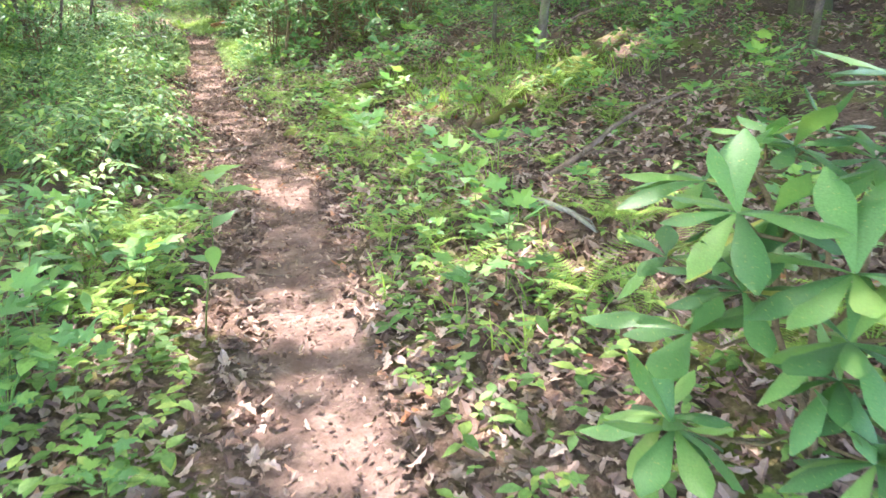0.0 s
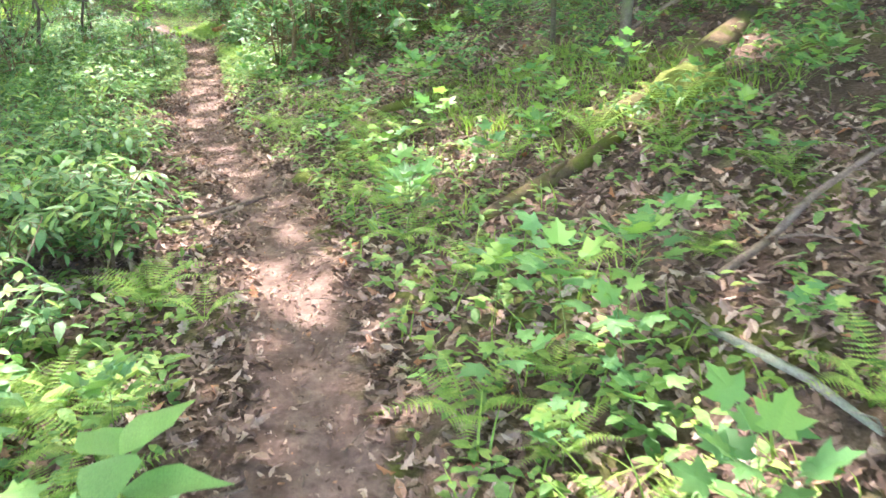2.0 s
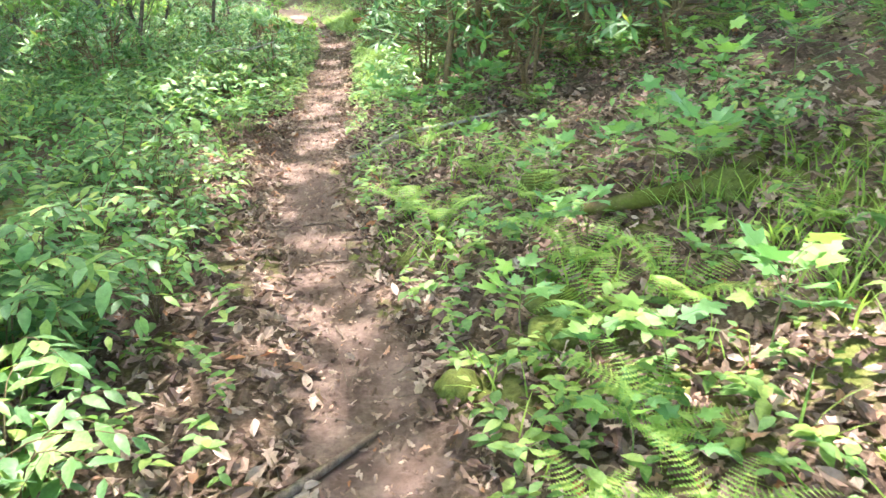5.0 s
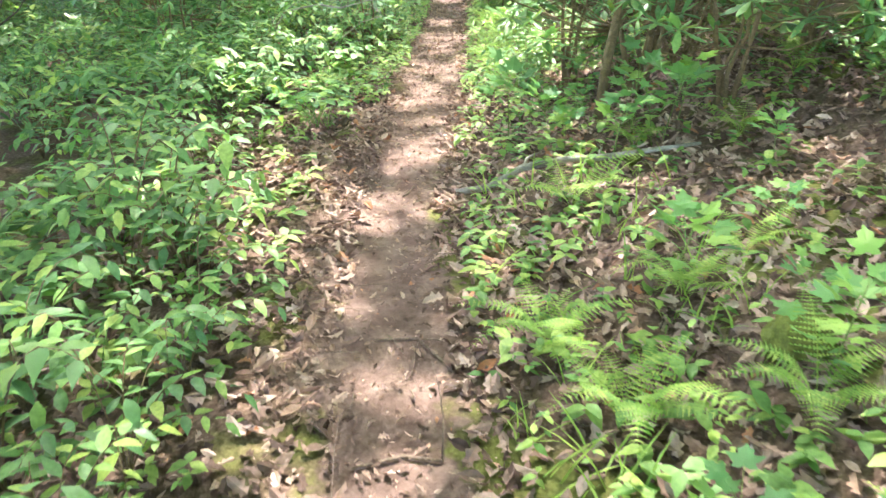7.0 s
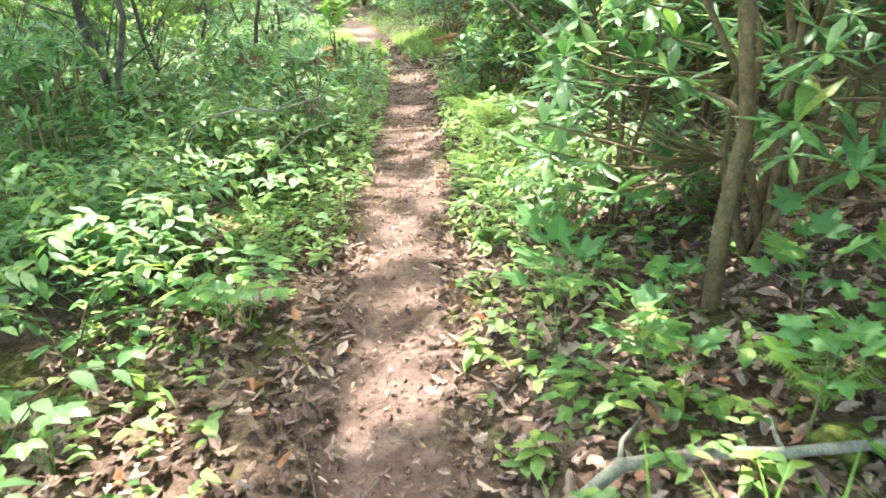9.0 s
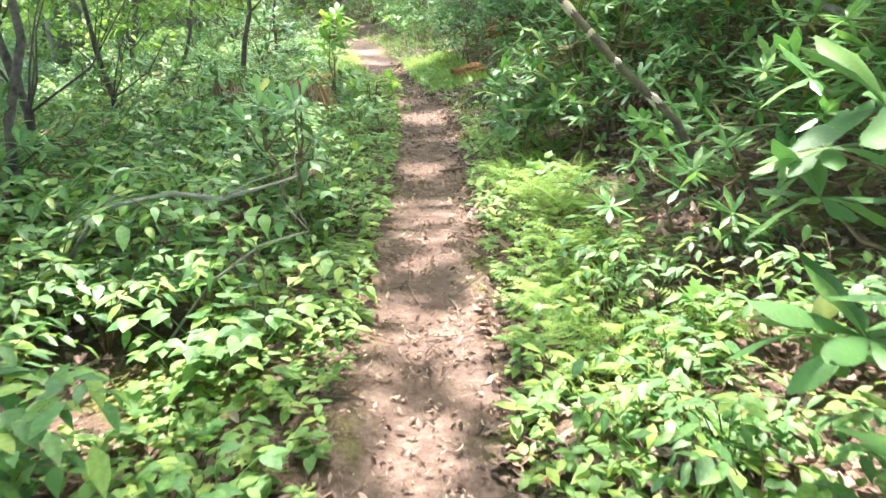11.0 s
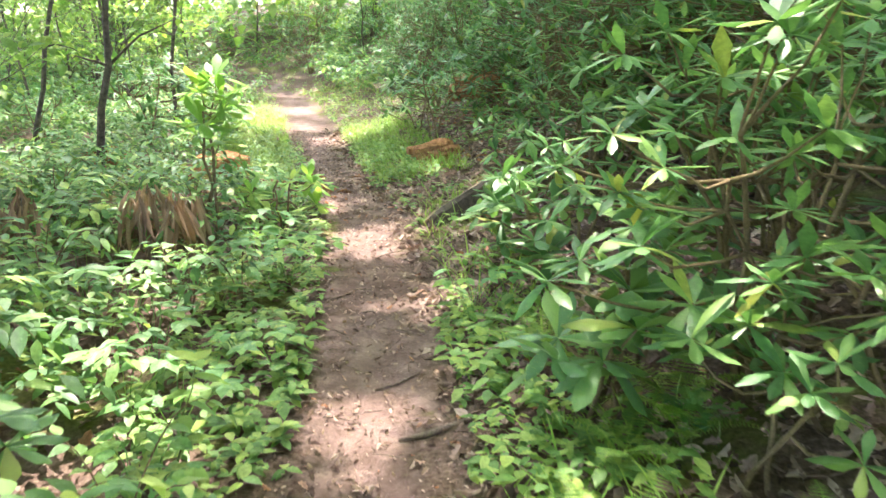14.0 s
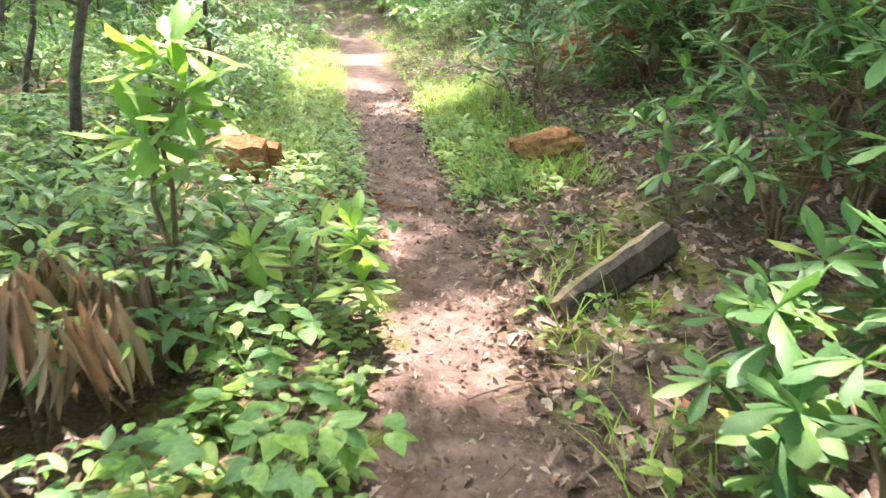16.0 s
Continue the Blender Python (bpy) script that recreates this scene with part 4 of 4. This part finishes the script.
TRAIL_STICKS = [
    ((-2.86, 9.28), (-2.71, 9.34), (-2.49, 9.15)),
    ((-2.70, 8.29), (-2.62, 8.25), (-2.53, 8.27)),
    ((-4.17, 12.25), (-4.05, 12.13), (-3.91, 11.97)),
    ((-3.64, 10.84), (-3.59, 10.79), (-3.54, 10.72)),
    ((-4.12, 11.70), (-4.03, 11.69), (-3.93, 11.67)),
    ((-5.57, 17.59), (-5.49, 17.68), (-5.42, 17.79)),
    ((-6.17, 18.60), (-6.13, 18.67), (-6.08, 18.79)),
    ((-1.35, 6.04), (-1.27, 5.99), (-1.15, 5.91)),
    ((-1.70, 6.14), (-1.60, 6.01), (-1.54, 5.86)),
    ((-4.80, 14.59), (-4.74, 14.68), (-4.62, 14.48)),
    ((-3.35, 10.72), (-3.34, 10.78), (-3.35, 10.89)),
    ((-5.90, 19.52), (-5.87, 19.58), (-5.84, 19.66)),
    ((-4.76, 15.49), (-4.75, 15.54), (-4.73, 15.60)),
]
for k, line in enumerate(TRAIL_STICKS):
    fallen("stick", "short dark broken twig lying on the trail", "stick", on_ground(line, 0.008), [0.005, 0.0075, 0.004], STICK, 6, 0.12, k % 2, 40 + k)
# crooked grey stem of the dark rhododendron
fallen("leaning_trunk", "slender crooked grey-brown trunk among rhododendron leaves", "trunk", [ground_at(-2.45, 11.85, -0.05), ground_at(-2.43, 11.87, 0.35), ground_at(-2.38, 11.9, 0.7), ground_at(-2.42, 11.92, 1.1), ground_at(-2.36, 12.0, 1.6), ground_at(-2.3, 12.1, 2.3)], [0.034, 0.03, 0.028, 0.026, 0.022, 0.014], STEM, 8, 0.1, 7, 17)


def split_log():
    ob = thing("split_log", "weathered cut log with a pale split face lying on the bank", "log")
    a, b = ground_at(-5.98, 20.25, 0.0), ground_at(-5.58, 20.75, 0.12)
    ob.matrix_world = aim(a, b - a)
    L = (b - a).length
    prof = [(-0.085, 0.0), (-0.08, 0.04), (-0.04, 0.085), (0.02, 0.11), (0.065, 0.085), (0.09, -0.03), (0.05, -0.09), (-0.05, -0.09)]
    r = random.Random(3)
    v, f, n, rows = [], [], len(prof), 9
    for i in range(rows):
        k = 1 - 0.25 * (i == 0) - 0.06 * r.random()
        for x, z in prof:
            v.append((x * k + r.uniform(-.006, .006), L * i / (rows - 1) + r.uniform(-.02, .02) * (i in (0, rows - 1)), z * k + r.uniform(-.006, .006)))
    top, bark = Geo(), Geo()
    faces_top = [(i * n + k, (i + 1) * n + k, (i + 1) * n + k + 1, i * n + k + 1) for i in range(rows - 1) for k in range(0, 3)]
    faces_low = [(i * n + k, (i + 1) * n + k, (i + 1) * n + (k + 1) % n, i * n + (k + 1) % n) for i in range(rows - 1) for k in range(3, n)]
    ends = [tuple(range(n)), tuple((rows - 1) * n + k for k in range(n))[::-1]]
    part("split_face", top.add((np.array(v), faces_top + ends)), SAWN, ob, "pale split wood face", False)
    part("bark", bark.add((np.array(v), faces_low)), DARK_BARK, ob, "dark bark on the side and underside", False)


split_log()


def rotten_log(where, way, L, r, seed, label):
    """A crumbling log: fluted slabs broken off at both ends."""
    rng = random.Random(seed)
    ob = thing("rotten_log", label, "log", "orange rotten logs")
    ob.matrix_world = aim(where, way)
    for k in range(7):
        az = 2 * math.pi * k / 7
        c = Vector((math.cos(az) * r * 0.6, rng.uniform(-0.06, 0.06), math.sin(az) * r * 0.6))
        l = L * rng.uniform(0.65, 1.0)
        pts = [c + Vector((rng.uniform(-.01, .01), l * (i / 4 - 0.5), rng.uniform(-.01, .01))) for i in range(5)]
        part("slab", Geo().add(tube(pts, [r * 0.4, r * 0.52, r * 0.5, r * 0.52, r * 0.38], 7, 0.22, seed + k)), ROTTEN, ob, smooth=False)
    return ob


rotten_log(ground_at(-8.62, 21.8, 0.14), (1, 0.25, 0.05), 0.55, 0.15, 1, "crumbling orange-brown rotten log among low plants")
rotten_log(ground_at(-6.55, 22.6, 0.12), (0.8, 0.5, 0.15), 0.5, 0.12, 2, "crumbling orange-brown rotten log on the bank")
rotten_log(ground_at(-6.5, 25.0, 0.35), (1, 0.2, 0.1), 0.8, 0.17, 3, "crumbling orange-brown rotten log on the bank")
rotten_log(ground_at(-10.9, 22.9, 0.12), (1, -0.1, 0.0), 0.6, 0.12, 4, "crumbling orange-brown rotten log among low plants")
rotten_log(ground_at(-7.85, 21.5, 0.03), (0.9, -0.4, 0.0), 0.4, 0.05, 5, "scattered orange rotten wood beside the trail")


def withered_clump(where, seed):
    rng = random.Random(seed)
    ob = thing("withered_clump", "broken bush with hanging withered brown leaves", "dead shrub", "withered bushes")
    ob.matrix_world = Matrix.Translation(where)
    wood = Geo()
    shared = [Geo().add(leaf([0.015, 0.05, 0.065, 0.07, 0.05, 0.008], 1.3, 0.15, 0.15)).mesh("withered_leaf", HANGING_LEAF), Geo().add(leaf([0.015, 0.04, 0.06, 0.055, 0.04, 0.008], -1.3, -0.15, 0.15)).mesh("withered_leaf", HANGING_LEAF)]
    for k in range(5):
        tip = Vector((rng.uniform(-0.25, 0.25), rng.uniform(-0.25, 0.25), rng.uniform(0.42, 0.58)))
        wood.add(tube(bend((0, 0, -0.05), tip, 0.05, 5, 0.03, rng), [0.012, 0.01, 0.008, 0.006, 0.004], 5))
        for j in range(12):
            o = part("withered_leaf", rng.choice(shared), None, ob)
            o.matrix_local = aim(tip + Vector((rng.uniform(-.06, .06), rng.uniform(-.06, .06), rng.uniform(-0.06, 0.03))), (rng.uniform(-0.45, 0.45), rng.uniform(-0.45, 0.45), -1), (rng.uniform(-1, 1), rng.uniform(-1, 1), 0.1), rng.uniform(0.2, 0.34))
    part("stem", wood, STICK, ob, "bare brown stems")


withered_clump(ground_at(-7.38, 18.72), 1)
withered_clump(ground_at(-7.55, 18.95), 2)
withered_clump(ground_at(-8.15, 18.5), 3)


def mossy_rock(where, size, seed):
    rng = random.Random(seed)
    bm = bmesh.new()
    bmesh.ops.create_icosphere(bm, subdivisions=3, radius=1)
    off = Vector((seed * 3.1, seed, 0))
    for v in bm.verts:
        k = 1 + 0.35 * noise.noise(v.co * 1.6 + off) + 0.1 * noise.noise(v.co * 6 + off)
        v.co = Vector((v.co.x * size * 1.25, v.co.y * size, v.co.z * size * 0.75)) * k
    me = bpy.data.meshes.new("mossy_rock")
    bm.to_mesh(me)
    bm.free()
    me.materials.append(MOSS)
    me.polygons.foreach_set("use_smooth", [True] * len(me.polygons))
    ob = new("mossy_rock", me)
    ob.matrix_world = Matrix.Translation(where) @ Euler((0, 0, rng.uniform(0, 6))).to_matrix().to_4x4()
    tagged(ob, "rounded rock covered in olive-green moss", "rock", "mossy rocks on the bank")


# the largest, at (1.25, 7.0), is added to build up the bank's mossy lip
for x, y, k, sd in ((-1.24, 8.0, 0.1, 1), (-1.2, 7.75, 0.1, 2), (-1.42, 9.35, 0.11, 3), (-1.55, 7.5, 0.08, 4), (1.25, 7.0, 0.22, 5), (-0.45, 8.75, 0.12, 6), (-2.15, 11.05, 0.07, 7)):
    mossy_rock(ground_at(x, y, 0.02), k, sd)


def hemlock(where, tall, seed):
    rng = random.Random(seed)
    ob = thing("hemlock_sapling", "young hemlock with drooping feathery grey-green branches", "tree", "hemlocks")
    ob.matrix_world = Matrix.Translation(where)
    part("trunk", Geo().add(tube([(0, 0, -0.1), (0.02, 0, tall * 0.5), (0, 0.02, tall)], [0.03, 0.02, 0.006], 7)), BARK, ob)
    needle = leaf([0.05, 0.06, 0.02], 0, 0.05)
    for k in range(20):
        z = tall * (0.12 + 0.85 * k / 20)
        az, L = 2.4 * k, (1.15 - z / tall) * tall * 0.42
        pts = [Vector((math.cos(az) * L * t, math.sin(az) * L * t, z + L * (0.12 * t - 0.35 * t * t))) for t in np.linspace(0, 1, 9)]
        g = Geo().add(tube(pts, [0.006 - 0.0005 * i for i in range(9)], 3))
        for i in range(2, 9):
            d = (pts[i] - pts[i - 1]).normalized()
            for sgn in (1, -1):
                o = (d.cross(Vector((0, 0, 1))).normalized() * sgn + d * 0.8 + Vector((0, 0, -0.2))).normalized()
                l2 = L * 0.35 * (1.1 - i / 9)
                for j in range(9):
                    p = pts[i] + o * (l2 * j / 9)
                    for s2 in (1, -1):
                        g.add(needle, aim(p, o.cross(Vector((0, 0, 1))) * s2 + o * 0.5 + Vector((0, 0, rng.uniform(-.2, .2))), (0, 0, 1), 0.022))
        part("branch", g, HEMLOCK_NEEDLE, ob)


hemlock(ground_at(0.6, 9.1), 2.0, 1)
hemlock(ground_at(1.9, 10.2), 2.6, 2)
hemlock(ground_at(3.6, 9.6), 3.2, 3)


def slender_tree(where, top, r, mat, seed, label):
    rng = random.Random(seed)
    ob = thing("slender_tree", label, "tree", "slender trees")
    ob.matrix_world = Matrix.Translation(where)
    pts = bend((0, 0, -0.1), top, 0.0, 9, 0.05, rng)
    part("trunk", Geo().add(tube(pts, [r * (1 - 0.07 * i) for i in range(9)], 8, 0.05, seed)), mat, ob)
    crown = Geo()
    for k in range(9):
        i = rng.randint(3, 8)
        tip = pts[i] + Vector((rng.uniform(-1, 1), rng.uniform(-1, 1), rng.uniform(-0.1, 0.5)))
        part("limb", Geo().add(tube(bend(pts[i], tip, 0.08, 5, 0.04, rng), [r * 0.4, r * 0.3, r * 0.25, r * 0.18, r * 0.1], 5)), mat, ob)
        for j in range(26):
            o = Vector((rng.gauss(0, 0.25), rng.gauss(0, 0.25), rng.gauss(0, 0.12)))
            crown.add(SHRUB_SHAPE_LOW[0], aim(tip + o, spin(rng.uniform(0, 6.28), rng.uniform(-0.5, 0.3)), (0, 0, 1), rng.uniform(0.09, 0.16)))
    part("crown", crown, CANOPY_LEAF, ob)


slender_tree(ground_at(-9.9, 21.5), (0.5, 0.2, 3.6), 0.045, DARK_BARK, 1, "thin dark leaning tree with sparse leaves")
slender_tree(ground_at(-11.6, 25.5), (0.5, 0.1, 4.2), 0.035, DARK_BARK, 2, "thin dark leaning tree with sparse leaves")
slender_tree(ground_at(-12.2, 23.2), (0.9, 0.3, 4.0), 0.035, DARK_BARK, 3, "thin dark leaning tree with sparse leaves")
slender_tree(ground_at(-7.2, 14.6), (-0.5, 1.0, 3.4), 0.035, DARK_BARK, 4, "thin dark crooked tree with sparse leaves")
slender_tree(ground_at(1.02, 8.0), (0.12, 0.1, 4.0), 0.05, BARK, 5, "slender pale-barked young tree on the bank")
slender_tree(ground_at(3.0, 6.2), (0.1, 0.2, 4.4), 0.035, BARK, 6, "slender pale-barked young tree on the bank")
slender_tree(ground_at(3.4, 4.9), (-0.1, 0.1, 4.8), 0.1, DARK_BARK, 7, "dark upright tree trunk on the bank")


def leafy_seedling(where, tall, seed, mat, label, size, turn):
    """An upright stem with long alternate leaves."""
    rng = random.Random(seed)
    ob = thing("leafy_seedling", label, "seedling")
    ob.matrix_world = Matrix.Translation(where) @ Matrix.Rotation(turn, 4, "Z")
    tip = Vector((0.12, 0.02, tall))
    pts = bend((0, 0, -0.03), tip, 0.0, 6, 0.01, rng)
    part("stem", Geo().add(tube(pts, [0.005, 0.0045, 0.004, 0.003, 0.0025, 0.0015], 5)), GREEN_STEM, ob)
    shared = [Geo().add(s).mesh("leaf", mat) for s in SHRUB_SHAPES[:2]]
    for k in range(9):
        p = pts[2 + min(3, k // 2)].lerp(pts[min(5, 3 + k // 2)], 0.5 * (k % 2))
        o = part("leaf", rng.choice(shared), None, ob)
        o.matrix_local = aim(p, spin(2.5 * k, rng.uniform(-0.3, 0.3)), (0, 0, 1), size * rng.uniform(0.75, 1.1))


leafy_seedling(ground_at(-1.07, 2.98), 0.74, 1, MAPLE_LEAF, "seedling with long pointed bright green leaves", 0.2, 0.0)
leafy_seedling(ground_at(-1.35, 2.75), 0.3, 2, YELLOW_LEAF, "small seedling with yellowing leaves", 0.09, 1.0)
leafy_seedling(ground_at(-1.5, 2.2), 0.75, 3, MAPLE_LEAF, "seedling with long pointed bright green leaves", 0.18, 2.0)
leafy_seedling(ground_at(-7.0, 17.3), 0.5, 4, FERN_LEAF, "upright seedling with pale yellow-green leaves", 0.12, 2.0)
leafy_seedling(ground_at(-6.0, 16.7), 0.45, 5, FERN_LEAF, "upright seedling with pale yellow-green leaves", 0.12, 0.5)

# ---------------------------------------------------------------- litter, herbs, grass
def leaf_litter():
    g, r = Geo(), random.Random(101)
    bands = [((0.25, 3.0), (0.5, 13.5), 26000), ((3.0, 7.0), (1, 13), 8000), ((-1.4, -0.15), (0.5, 13), 8600), ((-0.4, 0.4), (0, 26), 12000), ((0.25, 2.6), (13.5, 26), 12000), ((-2.0, -0.4), (13, 26), 2600)]
    for (s0, s1), (y0, y1), n in bands:
        for k in range(n):
            p = at(r.uniform(s0, s1), r.uniform(y0, y1), r.uniform(0.004, 0.03))
            up = (r.uniform(-0.7, 0.7), r.uniform(-0.7, 0.7), 1)
            g.add(DEAD_SHAPES[r.choice((0, 0, 1, 1, 2, 3))], aim(p, spin(r.uniform(0, 6.28), r.uniform(-0.3, 0.3)), up, r.uniform(0.04, 0.088) * (r.uniform(0.15, 0.6) if s1 == 0.4 else 1)))
    tagged(new("leaf_litter", g.mesh("leaf_litter", DEAD_LEAF, False)), "dry curled brown oak leaves covering the ground", "leaf litter", kind="stuff")


def twigs():
    g, r = Geo(), random.Random(102)
    for k in range(900):
        s = r.uniform(-1.2, 3.5) if k % 3 else r.uniform(-0.4, 0.4)
        y = r.uniform(0.5, 25)
        a, L = r.uniform(0, 6.28), r.uniform(0.05, 0.22)
        p = at(s, y, 0.012)
        q = ground_at(p.x + math.cos(a) * L, p.y + math.sin(a) * L, r.uniform(0.008, 0.03))
        w = r.uniform(0.0015, 0.004)
        g.add(tube(bend(p, q, 0.006, 4, 0.006, r), [w, w, w * 0.8, w * 0.5], 4))
    tagged(new("fallen_twigs", g.mesh("fallen_twigs", STICK)), "small broken twigs strewn over the ground", "twigs", kind="stuff")


def ground_herbs():
    g, r = Geo(), random.Random(103)
    bands = [((0.36, 1.2), (1.5, 13), 1000), ((1.2, 5.0), (1.5, 13), 2000), ((-1.3, -0.45), (1, 5), 500), ((-1.3, -0.45), (5, 13), 450), ((0.32, 0.95), (12.8, 24), 1900), ((-0.95, -0.3), (12.5, 24), 1900), ((1.1, 3.0), (13, 24), 300), ((-3, -0.5), (21, 32), 2200), ((0.4, 3), (23, 33), 1600), ((-6, 6), (32, 40), 2000)]
    for (s0, s1), (y0, y1), n in bands:
        for k in range(n):
            s, y = r.uniform(s0, s1), r.uniform(y0, y1)
            if abs(s) < 0.3 or (18.6 < y < 21.6 and 0 < s < 1.25 and r.random() < 0.85):
                continue
            tall, size = r.uniform(0.03, 0.16), r.uniform(0.028, 0.085)
            p = at(s, y)
            top = p + Vector((r.uniform(-.02, .02), r.uniform(-.02, .02), tall))
            a0 = r.uniform(0, 6.28)
            for j in range(r.randint(3, 6)):
                g.add(HERB_SHAPE, aim(top - Vector((0, 0, r.uniform(0, tall * 0.5))), spin(a0 + j * 2.1, r.uniform(-0.3, 0.4)), (0, 0, 1), size * r.uniform(0.7, 1.2)))
    tagged(new("ground_herbs", g.mesh("ground_herbs", HERB_LEAF)), "small green herbs carpeting the trail edges", "herbs", kind="stuff")


def grass():
    g, r = Geo(), random.Random(104)
    blade = leaf([0.02, 0.022, 0.015, 0.002], 0.3, 0.35)
    bands = [((0.42, 1.3), (21.8, 26.0), 3600), ((-1.5, -0.45), (22.0, 27.5), 3600), ((0.4, 0.9), (13, 21), 700), ((0.4, 1.4), (2.5, 11), 700), ((1.6, 3.2), (6.5, 9.0), 1600), ((-4, 4), (27, 34), 3000)]
    for (s0, s1), (y0, y1), n in bands:
        for k in range(n // 4):
            c, yy = r.uniform(s0, s1), r.uniform(y0, y1)
            if abs(c) < 0.4:
                continue
            for j in range(4):
                p = at(c + r.gauss(0, 0.03), yy + r.gauss(0, 0.03), -0.005)
                g.add(blade, aim(p, spin(r.uniform(0, 6.28), r.uniform(0.7, 1.4)), (0, 0, 1), r.uniform(0.10, 0.24)))
    tagged(new("grass", g.mesh("grass", GRASS_LEAF)), "fine bright green grass beside the trail", "grass", kind="stuff")


def wood_chips():
    g, r = Geo(), random.Random(105)
    for cx, cy, rad, n in ((-7.75, 21.4, 0.35, 130), (-8.6, 21.95, 0.35, 90), (-6.5, 22.4, 0.35, 90), (-6.5, 24.8, 0.5, 80), (-10.8, 22.8, 0.4, 60)):
        for k in range(n):
            p = ground_at(cx + r.gauss(0, rad), cy + r.gauss(0, rad * 0.6), r.uniform(0.005, 0.03))
            d = spin(r.uniform(0, 6.28), r.uniform(-0.4, 0.4)) * r.uniform(0.015, 0.06)
            w = r.uniform(0.006, 0.016)
            g.add(tube([p - d, p + d], [w, w * 0.7], 4, 0.3, k))
    tagged(new("wood_chips", g.mesh("wood_chips", ROTTEN, False)), "crumbled orange chips of rotten wood", "wood chips", kind="stuff")


leaf_litter()
wood_chips()
twigs()
ground_herbs()
grass()
